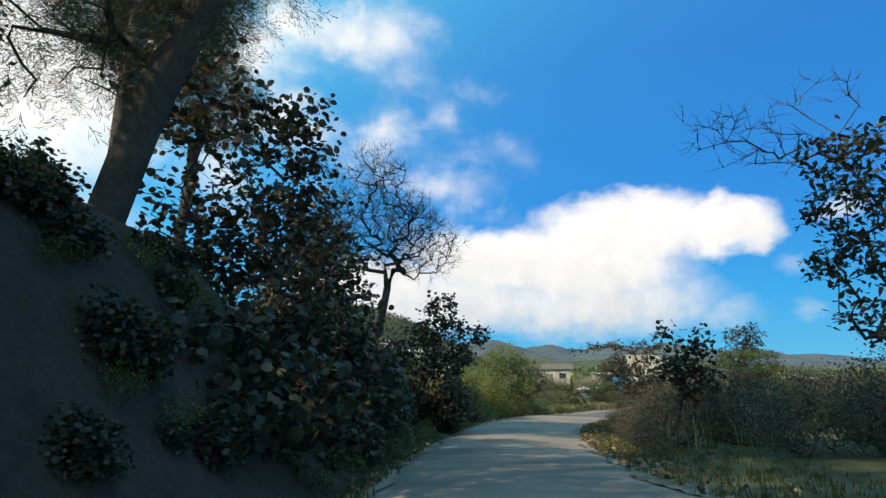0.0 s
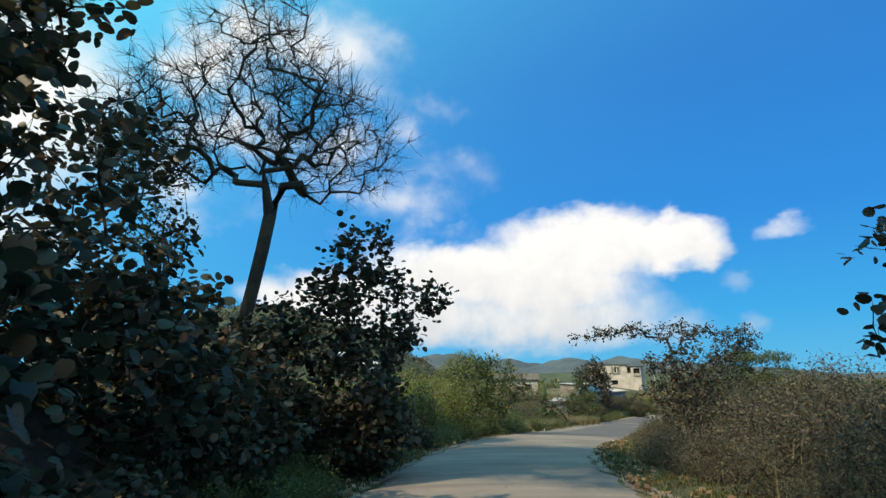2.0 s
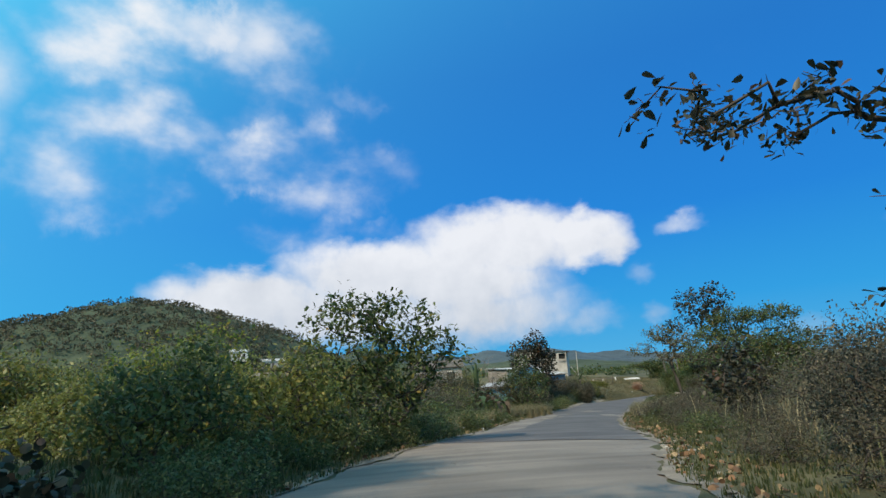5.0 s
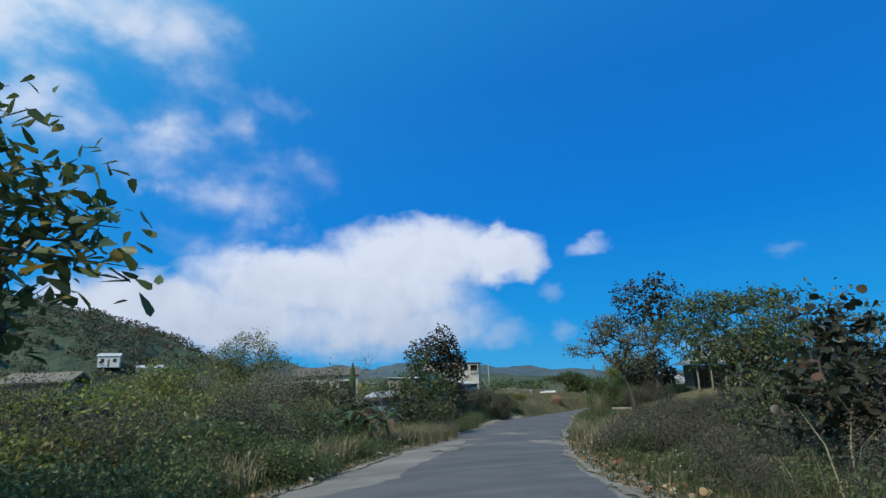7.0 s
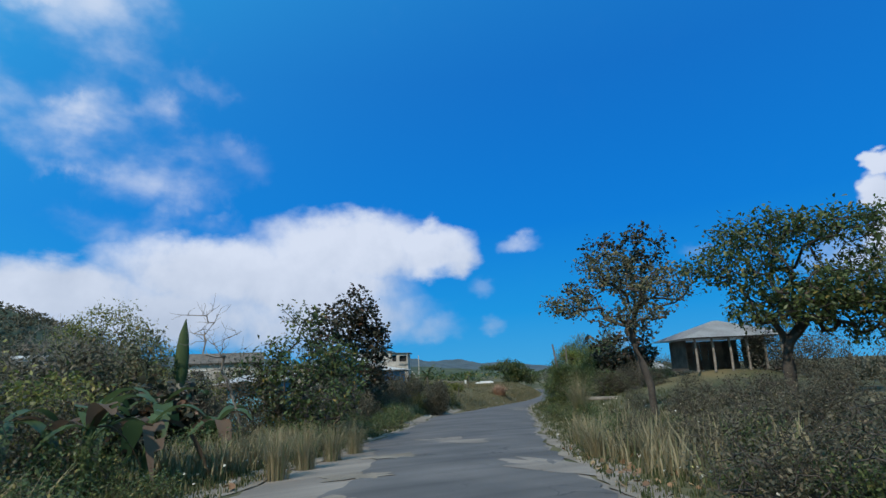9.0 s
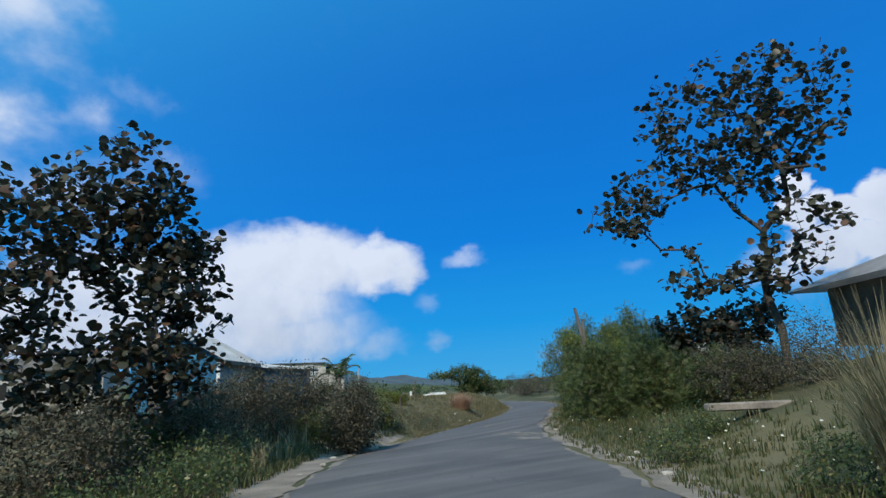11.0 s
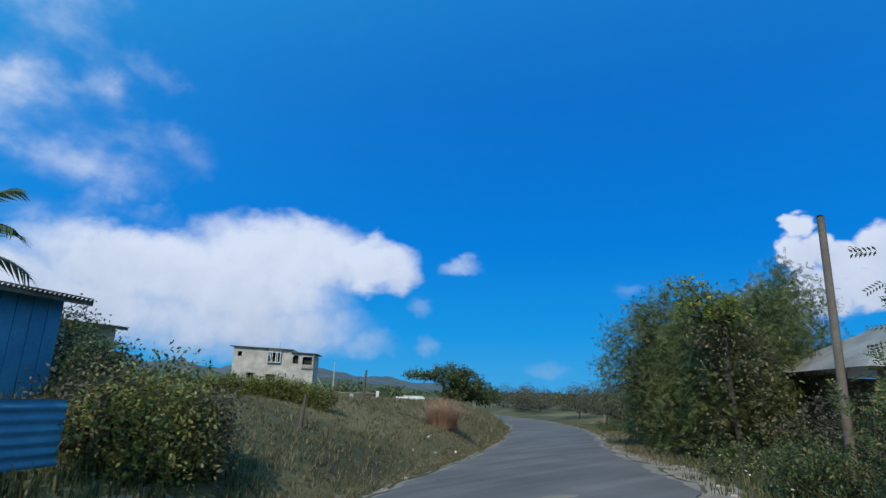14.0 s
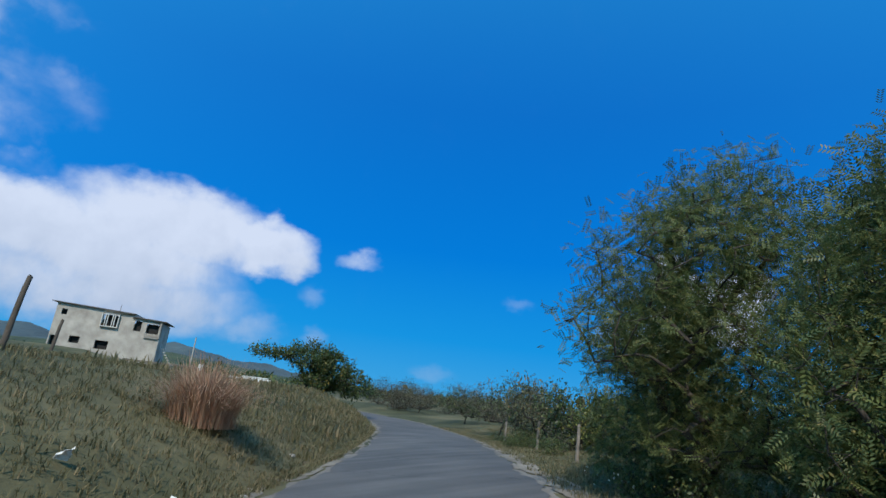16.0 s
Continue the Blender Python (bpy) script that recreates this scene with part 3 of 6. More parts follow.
def wave(x, y, s, k=0.0):
    return (np.sin(x / s + 1.3 * k) * np.cos(y / s * 1.13 + k) + 0.5 * np.sin(x / s * 2.3 + y / s * 1.7 + k) + 0.25 * np.sin(x / s * 4.9 - y / s * 4.1 + 2 * k)) / 1.75


def near_road(x, y):
    """Index of the nearest place on the road, and the distance past its left (+) or right (-) edge."""
    x, y = np.atleast_1d(x).astype(float), np.atleast_1d(y).astype(float)
    best = np.zeros(len(x), int)
    for c in range(0, len(x), 4000):
        d = (x[c:c + 4000, None] - RC[None, :, 0]) ** 2 + (y[c:c + 4000, None] - RC[None, :, 1]) ** 2
        best[c:c + 4000] = d.argmin(1)
    lat = (x - RC[best, 0]) * RN[best, 0] + (y - RC[best, 1]) * RN[best, 1]
    return best, np.where(lat > 0, np.maximum(lat - RW[best], 0), np.minimum(lat + RW[best], 0)), lat


def land(x, y):
    """Height of the ground."""
    x, y = np.atleast_1d(x).astype(float), np.atleast_1d(y).astype(float)
    i, e, lat = near_road(x, y)
    s = RS[i]
    z = RZ[i] - crossfall(s) * np.clip(lat, -RW[i], RW[i]) * smooth(22, 4, np.abs(e))
    el_, er = np.maximum(e, 0), np.maximum(-e, 0)
    bank = 1.9 * smooth(72, 52, s) + 0.25
    bank = bank + 0.85 * smooth(122, 136, s)
    z += 0.65 * smooth(119, 127, s) * smooth(0.15, 1.4, el_)
    z += bank * smooth(0.6, 5.0, el_)
    z += 2.1 * smooth(18, 25, s) * smooth(44, 37, s) * smooth(0.7, 3.3, el_)
    z += 2.3 * np.exp(-((x - 79) ** 2 + (y - 206) ** 2) / 700.0)
    z += 1.1 * np.exp(-((x - 46.5) ** 2 + (y - 72.5) ** 2) / 22.0)
    z -= 0.5 * smooth(50, 130, el_) * smooth(140, 60, s)
    rise = 0.15 + 0.45 * smooth(138, 150, s) + 0.85 * smooth(88, 96, s) * smooth(132, 118, s)
    z += rise * smooth(1.0, 7.0, er)
    z -= 9.0 * smooth(38, 80, er) * smooth(150, 110, s)
    out = np.maximum(el_, er)
    z += 0.10 * smooth(0.5, 3, out) * wave(x, y, 1.7) + 0.35 * smooth(8, 40, out) * wave(x, y, 9.0, 1.0)
    z -= 0.06 * smooth(0.0, -0.4, np.abs(lat) - RW[i] + 0.3)
    return z


def gz(x, y):
    return float(land(x, y)[0])


def axis(fine_a, fine_b, step, low, high):
    a = [fine_a]
    d = step
    while a[-1] > low:
        d *= 1.22
        a.append(a[-1] - d)
    b = [fine_b]
    d = step
    while b[-1] < high:
        d *= 1.22
        b.append(b[-1] + d)
    return np.r_[a[::-1], np.arange(fine_a + step, fine_b, step), b]


gx, gy = axis(-22, 72, 0.7, -3500, 3500), axis(-25, 135, 0.7, -3500, 3500)
GX, GY = np.meshgrid(gx, gy)
GZ = land(GX.ravel(), GY.ravel())
nx, ny = len(gx), len(gy)
q = (np.arange(ny - 1)[:, None] * nx + np.arange(nx - 1)[None]).ravel()
ground = part("ground", mesh_of("ground", np.stack([GX.ravel(), GY.ravel(), GZ], 1), np.stack([q, q + 1, q + nx + 1, q + nx], 1), True), M_GROUND)
tagged(ground, "rough green and dry grassy ground beside the road", "ground", kind="structure")

# road surface: crowned, with ragged edges
rng = np.random.default_rng(5)
NX = 17
u_ = np.linspace(-1, 1, NX)
fine_i = np.linspace(0, NR - 1, NR * 2)
ii = np.arange(NR)


def along(arr, f):
    return np.stack([np.interp(f, ii, arr[:, k]) for k in range(arr.shape[1])], 1)


c2, n2, w2, z2 = along(RC, fine_i), along(RN, fine_i), np.interp(fine_i, ii, RW), np.interp(fine_i, ii, RZ)
s2 = np.interp(fine_i, ii, RS)
wl = w2 + 0.10 * np.sin(s2 * 1.9) + 0.10 * np.sin(s2 * 0.73 + 2) + rng.normal(0, 0.05, len(s2))
wr = w2 + 0.12 * np.sin(s2 * 1.7 + 1) + 0.10 * np.sin(s2 * 0.61) + rng.normal(0, 0.05, len(s2))
side = np.where(u_[None] > 0, wl[:, None], wr[:, None]) * u_[None]
rv = np.zeros((len(s2), NX, 3))
rv[..., :2] = c2[:, None] + n2[:, None] * side[..., None]
rv[..., 2] = z2[:, None] - crossfall(s2)[:, None] * side + 0.045 - 0.05 * u_[None] ** 2 - 0.012 * (np.abs(u_[None]) > 0.99) + 0.012 * wave(rv[..., 0], rv[..., 1], 0.8)
q = (np.arange(len(s2) - 1)[:, None] * NX + np.arange(NX - 1)[None]).ravel()
road = part("road", mesh_of("road", rv.reshape(-1, 3), np.stack([q, q + NX, q + NX + 1, q + 1], 1), True), M_ROAD)
tagged(road, "worn pale grey asphalt country road with broken edges", "road", kind="structure")

# darker resurfaced lane, leaving a pale strip along part of the left edge
ov = fine_i[(s2 > 76)]
oc, on, ow, oz, os_ = along(RC, ov), along(RN, ov), np.interp(ov, ii, RW), np.interp(ov, ii, RZ), np.interp(ov, ii, RS)
jag = 0.05 * np.sin(os_ * 5.1) + 0.08 * np.sin(os_ * 1.3) + rng.normal(0, 0.03, len(os_))
lft = ow - 0.35 - 1.5 * smooth(80, 86, os_) * smooth(104, 97, os_) + jag
rgt = -(ow - 0.30) + jag[::-1]
ku = np.linspace(0, 1, 9)
ovv = np.zeros((len(ov), 9, 3))
lat_ = rgt[:, None] + (lft - rgt)[:, None] * ku[None]
ovv[..., :2] = oc[:, None] + on[:, None] * lat_[..., None]
ovv[..., 2] = oz[:, None] - crossfall(os_)[:, None] * lat_ + 0.058 - 0.05 * (lat_ / ow[:, None]) ** 2 + 0.012 * wave(ovv[..., 0], ovv[..., 1], 0.8)
q = (np.arange(len(ov) - 1)[:, None] * 9 + np.arange(8)[None]).ravel()
part("road_surface", mesh_of("road_surface", ovv.reshape(-1, 3), np.stack([q, q + 1, q + 10, q + 9], 1)[:, ::-1], True), M_PATCH, road, "darker resurfaced asphalt lane")
# broken pale patches and potholes
for k_, (px_, py_, rx_, ry_, m_) in enumerate([(18.0, 60.0, 0.5, 0.5, M_GRAVEL), (19.4, 62.2, 0.6, 0.5, M_GRAVEL), (21.4, 64.9, 0.7, 0.5, M_GRAVEL), (38.2, 82.8, 0.35, 0.9, M_GRAVEL), (37.4, 81.2, 0.3, 0.6, M_ROAD), (24.5, 67.4, 0.8, 1.4, M_ROAD), (41.6, 88.4, 0.9, 0.35, M_ROAD), (43.2, 89.6, 0.6, 0.3, M_GRAVEL), (22.9, 60.8, 0.7, 1.5, M_ROAD)]):
    i_, e_2, l_ = near_road(px_, py_)
    a_ = np.linspace(0, 2 * np.pi, 22, endpoint=False)
    rr_ = 1 + rng.normal(0, 0.24, 22)
    xx_, yy_ = px_ + rx_ * rr_ * np.cos(a_), py_ + ry_ * rr_ * np.sin(a_)
    iv, _, lv = near_road(xx_, yy_)
    zv = RZ[iv] - crossfall(RS[iv]) * lv + 0.0615 - 0.05 * (lv / RW[iv]) ** 2 + 0.012 * wave(xx_, yy_, 0.8)
    vv = [(px_, py_, 0.0)] + list(zip(xx_, yy_, zv))
    vv[0] = (px_, py_, float(np.mean([v_[2] for v_ in vv[1:]])) + 0.002)
    part("patch", mesh_of("patch", np.array(vv), np.array([(0, 1 + j_, 1 + (j_ + 1) % 22) for j_ in range(22)])), m_, road, "broken pale patch in the asphalt")

# gravel verges, laid just above the turf
for nm, sg, wid in (("shoulder_left", 1, wl), ("shoulder_right", -1, wr)):
    k = 5
    v = np.zeros((len(s2), k, 3))
    ext = 0.22 + 0.2 * (1 + wave(s2, s2 * 0.3, 2.3, sg)) + (0.5 * smooth(88, 96, s2) * smooth(132, 124, s2) + 1.1 * smooth(112, 117, s2) * smooth(133, 126, s2) if sg > 0 else 0.2 * smooth(70, 90, s2))
    for j in range(k):
        lat = sg * (wid - 0.12 + (ext + 0.12) * j / (k - 1))
        v[:, j, :2] = c2 + n2 * lat[:, None]
    flat = v.reshape(-1, 3)
    zz = land(flat[:, 0], flat[:, 1]).reshape(len(s2), k)
    edge_z = (z2 - crossfall(s2) * sg * wid)[:, None]
    v[..., 2] = np.maximum(zz, edge_z - 0.02) + 0.012 - 0.05 * (np.arange(k) == k - 1)
    q = (np.arange(len(s2) - 1)[:, None] * k + np.arange(k - 1)[None]).ravel()
    fc = np.stack([q, q + k, q + k + 1, q + 1], 1)
    ob = part(nm, mesh_of(nm, v.reshape(-1, 3), fc[:, ::-1] if sg > 0 else fc, True), M_GRAVEL)
    tagged(ob, "pale marl gravel along the broken road edge", "road verge", kind="structure")

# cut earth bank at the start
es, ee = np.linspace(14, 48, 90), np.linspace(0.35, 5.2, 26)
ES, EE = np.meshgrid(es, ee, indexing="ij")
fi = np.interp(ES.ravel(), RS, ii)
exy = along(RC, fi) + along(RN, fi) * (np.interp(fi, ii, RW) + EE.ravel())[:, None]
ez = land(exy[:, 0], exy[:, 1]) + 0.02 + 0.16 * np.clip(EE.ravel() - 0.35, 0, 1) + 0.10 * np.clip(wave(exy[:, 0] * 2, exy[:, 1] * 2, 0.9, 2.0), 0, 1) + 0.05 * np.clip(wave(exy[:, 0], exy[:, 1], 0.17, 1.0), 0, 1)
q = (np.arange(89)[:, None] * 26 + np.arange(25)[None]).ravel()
tagged(part("earth_bank", mesh_of("earth_bank", np.column_stack([exy, ez]), np.stack([q, q + 26, q + 27, q + 1], 1)[:, ::-1], True), M_EARTH), "cut earth bank beside the road, shade in its dark colour", "bank", kind="structure")

# ---------- hills and sea ----------
def hill(name, label, material, cx, cy, rx, ry, h, rot, seed, base=-6.0, round_top=False, rough=0.28):
    n = 70
    t = np.linspace(-1, 1, n)
    X, Y = np.meshgrid(t, t)
    r = np.sqrt(X**2 + Y**2)
    p = np.clip(1 - r, 0, 1)
    z = h * (np.clip(1 - r * r, 0, 1) ** 1.2 if round_top else p * p * (3 - 2 * p)) * (1 + rough * wave(X * 10, Y * 10, 1.9, seed)) + 0.035 * h * wave(X * 60, Y * 60, 1.6, seed) * (p > 0)
    c, s = math.cos(rot), math.sin(rot)
    x, y = X * rx, Y * ry
    v = np.stack([cx + c * x - s * y, cy + s * x + c * y, base + z], -1).reshape(-1, 3)
    q = (np.arange(n - 1)[:, None] * n + np.arange(n - 1)[None]).ravel()
    return tagged(part(name, mesh_of(name, v, np.stack([q, q + 1, q + n + 1, q + n], 1), True), material), label, "hill", kind="structure")


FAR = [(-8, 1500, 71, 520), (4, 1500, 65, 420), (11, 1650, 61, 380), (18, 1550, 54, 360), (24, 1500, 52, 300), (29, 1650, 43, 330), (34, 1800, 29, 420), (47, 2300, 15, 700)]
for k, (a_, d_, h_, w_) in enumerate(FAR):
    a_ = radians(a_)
    hill("hill_far_%d" % (k + 1), "wooded hills along the horizon, tinted blue-green for haze", M_HILLFAR, 10 + d_ * math.sin(a_), 50 + d_ * math.cos(a_), w_, 420, h_, -a_, k, rough=0.26)
hill("hill_near_1", "wooded green hill behind the houses", M_HILL, -84, 345, 130, 130, 47, 0.3, 3.3, round_top=True, rough=0.07)
hill("hill_near_2", "low wooded rise behind the field", M_HILL, 40, 480, 160, 120, 16, 0.1, 5.1)
hill("hill_near_3", "low wooded rise behind the field", M_HILL, 200, 520, 190, 120, 14, -0.3, 7.7)
sea = part("water", box_bm([((1500, -200, -9.0), (2900, 4200, 0.2))]), M_SEA)
tagged(sea, "blue sea beyond the shore", "sea", kind="structure")


# ---------- two-storey house ----------
def house():
    """Unfinished rendered house with a bay window, balcony and sloping roof sheets; x along its front, -y towards the field."""
    base = -5.8
    root = thing("house", (71.6, 207.9, 2.0), "two-storey grey rendered house with a dark sloping roof", "house", rz=math.atan2(-0.506, 0.862))
    W, D, T = 17.4, 8.5, 0.2
    holes = [(0.9, 1.8, 1.75, 2.75), (7.6, 10.0, 0.7, 2.8), (12.8, 14.0, 0.5, 2.4), (14.9, 17.0, 0.25, 2.1), (3.2, 4.8, -2.95, -1.75), (7.3, 9.4, -3.45, -1.95), (0.2, 1.2, -4.3, -2.0)]
    xs = sorted({0.0, W, 12.3, *[h for q_ in holes for h in q_[:2]]})
    top = lambda x: 3.75 - 0.03 * x if x < 12.3 else 2.75 - 0.02 * (x - 12.3)
    bm = bmesh.new()
    zs = sorted({base, *[h for q_ in holes for h in q_[2:]]})
    for a, b_ in zip(xs[:-1], xs[1:]):
        m = (a + b_) / 2
        for z0, z1 in zip(zs, zs[1:] + [None]):
            zm = z0 + 0.01
            if any(h[0] < m < h[1] and h[2] <= zm < h[3] for h in holes):
                continue
            ztop = top(m) if z1 is None else min(z1, top(m))
            bm.faces.new([bm.verts.new(p) for p in ((a, 0, z0), (b_, 0, z0), (b_, 0, ztop), (a, 0, ztop))])
    bmesh.ops.remove_doubles(bm, verts=bm.verts[:], dist=0.001)
    bmesh.ops.solidify(bm, geom=bm.faces[:], thickness=-T)
    wall = part("front_wall", bm, M_CONC, root, "stained pale grey rendered front wall")
    for nm, x in (("side_wall", T / 2), ("side_wall", W - T / 2)):
        part(nm, box_bm([((x, T + D / 2, (base + top(x) - 0.1) / 2), (T, D - 0.01, top(x) - 0.1 - base))]), M_CONC, root)
    part("back_wall", box_bm([((W / 2, D + T * 1.5, (base + 2.4) / 2), (W, T, 2.4 - base))]), M_CONC, root)
    part("floor_slab", box_bm([((W / 2, T + D / 2, -0.75), (W - 2 * T - 0.02, D - 0.02, 0.2))]), M_CONC, root)
    r1 = Matrix.Rotation(0.03, 4, "Y")
    part("roof", box_bm([((5.9, 4.3, 3.68), (13.6, 10.0, 0.14), r1)]), M_ROOFDARK, root, "dark sloping roof slab with overhang")
    part("lower_roof", box_bm([((15.3, 4.3, 2.86), (5.6, 10.0, 0.14), Matrix.Rotation(0.035, 4, "Y"))]), M_ROOFDARK, root)
    part("parapet", box_bm([((12.4, 2.5, 3.15), (0.7, 5.0, 0.5))]), M_CONC, root)
    for x0, x1, z0, z1 in holes:
        bay = x0 == 7.6
        # panel behind the hole, its black standing for the room's shade
        w = part("window", box_bm([(((x0 + x1) / 2, 0.62, (z0 + z1) / 2), (x1 - x0 - 0.02, 0.05, z1 - z0 - 0.02))]), M_DARK, root, "unglazed opening, near-black panel for the unlit room")
        if bay:
            y0 = -0.7
            part("frame", box_bm([((8.8, y0 / 2, 2.86), (2.9, -y0, 0.12)), ((8.8, y0 / 2, 0.62), (2.9, -y0, 0.14))]
                                 + [((x, y0 + 0.05, 1.75), (0.13, 0.1, 2.14)) for x in (7.45, 8.05, 8.4, 9.2, 9.55, 10.15)]
                                 + [((x, y0 / 2 - 0.02, 1.75), (0.1, 0.1, 2.14)) for x in (7.45, 10.15)]), M_WHITE, w, "projecting white bay window frame")
        elif x0 == 14.9:
            part("balcony_rail", box_bm([((15.95, -0.45, 0.3), (2.4, 0.08, 0.08)), ((15.95, -0.25, -0.42), (2.4, 0.6, 0.12)), ((15.95, -0.45, -0.02), (2.4, 0.06, 0.06))]
                                        + [((14.85 + 0.27 * k, -0.45, -0.05), (0.05, 0.05, 0.7)) for k in range(9)]), M_CONC, w, "small railed balcony")
    part("corner_post", box_bm([((17.25, -0.35, 1.2), (0.2, 0.2, 3.1))]), M_CONC, root)
    part("aerial", box_bm([((9.2, 3, 4.4), (0.06, 0.06, 1.5))]), M_POST, root)
    steps = [((17.9 + 0.3 * k, 2.0, base + 0.5 + (8 - k) * 0.45), (0.32, 1.1, 0.2)) for k in range(9)]
    part("outside_stair", box_bm(steps), M_CONC, root, "concrete stair at the end wall")


house()


# ---------- huts and sheds ----------
def corrugated(w, d, pitch=0.1, amp=0.02, n2=2):
    """A sheet w wide (ribs across it), d long, with thickness."""
    n = int(w / pitch * 4)
    x = np.linspace(-w / 2, w / 2, n)
    z = amp * np.sin(x / pitch * 2 * np.pi)
    y = np.linspace(-d / 2, d / 2, n2)
    X, Y = np.meshgrid(x, y)
    Z = np.repeat(z[None], n2, 0)
    a = np.stack([X, Y, Z], -1).reshape(-1, 3)
    b = a - [0, 0, 0.012]
    q = (np.arange(n2 - 1)[:, None] * n + np.arange(n - 1)[None]).ravel()
    f = np.stack([q, q + 1, q + n + 1, q + n], 1)
    return np.r_[a, b], np.r_[f, f[:, ::-1] + len(a)]


def sheet(name, w, d, m, material, parent, label="", pitch=0.1, amp=0.02):
    v, f = corrugated(w, d, pitch, amp)
    v = np.array([m @ Vector(p) for p in v])
    return part(name, mesh_of(name, v, f), material, parent, label)


def beach_hut(at, rot, W, D, eave, ridge, label, wall=True):
    """Open-fronted hut: posts, hipped sheet roof, dark boarded inside; front along -y."""
    root = thing("hut", at, label, "hut", rz=rot)
    hip = D * 0.5
    o = 0.6
    c = [(-W / 2 - o, -D / 2 - o, eave), (W / 2 + o, -D / 2 - o, eave), (W / 2 + o, D / 2 + o, eave), (-W / 2 - o, D / 2 + o, eave), (-W / 2 + hip, 0, ridge), (W / 2 - hip, 0, ridge)]
    for nm, ids in (("roof_front", (0, 1, 5, 4)), ("roof_back", (2, 3, 4, 5)), ("roof_end", (3, 0, 4)), ("roof_end", (1, 2, 5))):
        bm = bmesh.new()
        bm.faces.new([bm.verts.new(c[k]) for k in ids])
        bmesh.ops.solidify(bm, geom=bm.faces[:], thickness=0.05)
        part(nm, bm, M_ROOFSHEET, root, "pale zinc roof slope")
    n = 6
    for k in range(n):
        x = -W / 2 + W * k / (n - 1)
        v, f = tubes([([(x, -D / 2, 0), (x + 0.03, -D / 2, eave * 0.5), (x, -D / 2, eave + 0.05)], [0.075, 0.07, 0.065])], 8)
        part("post", mesh_of("post", v, f, True), M_PALEBARK, root, "pale round timber post")
    for s in range(9):
        x = -W / 2 + 0.3 + (W - 0.6) * (s + 0.5) / 9
        part("board", box_bm([((x, D / 2 - 0.3, eave / 2), ((W - 0.6) / 9 - 0.02, 0.04, eave - 0.1))]), M_BOARD, root)
    for x in (-W / 2 + 0.2, W / 2 - 0.1):
        part("side_wall", box_bm([((x, 0.6, eave / 2), (0.06, D - 2.2, eave - 0.1))]), M_BOARD, root)
    part("beam", box_bm([((0, -D / 2, eave + 0.02), (W + 0.4, 0.1, 0.14))]), M_BOARD, root)
    return root


beach_hut((46.8, 73.1, gz(46.8, 73.1)), radians(-30), 4.9, 4.6, 1.9, 3.0, "open-fronted timber hut with a grey zinc hip roof")
beach_hut((54.4, 87.0, gz(54.4, 87.0)), radians(-45), 5.0, 4.4, 2.2, 3.7, "timber hut with a grey zinc roof behind bushes")


def shed(at, rot, W, D, h0, h1, wall_mat, label, louvre=False):
    """Small boarded shed with a single-slope zinc roof; front along -y."""
    root = thing("shed", at, label, "shed", rz=rot)
    n = int(W / 0.3)
    for k in range(n):
        x = -W / 2 + W * (k + 0.5) / n
        part("board", box_bm([((x, -D / 2, h0 / 2), (W / n - 0.015, 0.04, h0))]), wall_mat, root)
    for x in (-W / 2 + 0.02, W / 2 - 0.02):
        bm = bmesh.new()
        vs = [bm.verts.new(p) for p in ((x, -D / 2 + 0.03, 0), (x, D / 2, 0), (x, D / 2, h1), (x, -D / 2 + 0.03, h0))]
        bm.faces.new(vs)
        bmesh.ops.solidify(bm, geom=bm.faces[:], thickness=0.05)
        part("side_wall", bm, M_BOARD if louvre else wall_mat, root)
    part("back_wall", box_bm([((0, D / 2, h1 / 2), (W - 0.1, 0.05, h1))]), M_BOARD, root)
    ang = math.atan2(h1 - h0, D)
    sheet("roof", W + 0.7, D + 1.0, Matrix.Translation((0, 0, (h0 + h1) / 2 + 0.08)) @ Matrix.Rotation(ang, 4, "X"), M_ROOFSHEET, root, "rusting corrugated zinc roof")
    part("fascia", box_bm([((0, -D / 2 - 0.42, h0 - 0.02), (W + 0.6, 0.03, 0.16))]), M_BOARD, root)
    if louvre:
        part("louvre_window", box_bm([((W / 2 + 0.02, -0.2, 1.0 + 0.11 * k), (0.04, 1.1, 0.05), Matrix.Rotation(0.5, 4, "Y")) for k in range(8)]), M_WHITE, root, "white slatted louvre window")
    return root


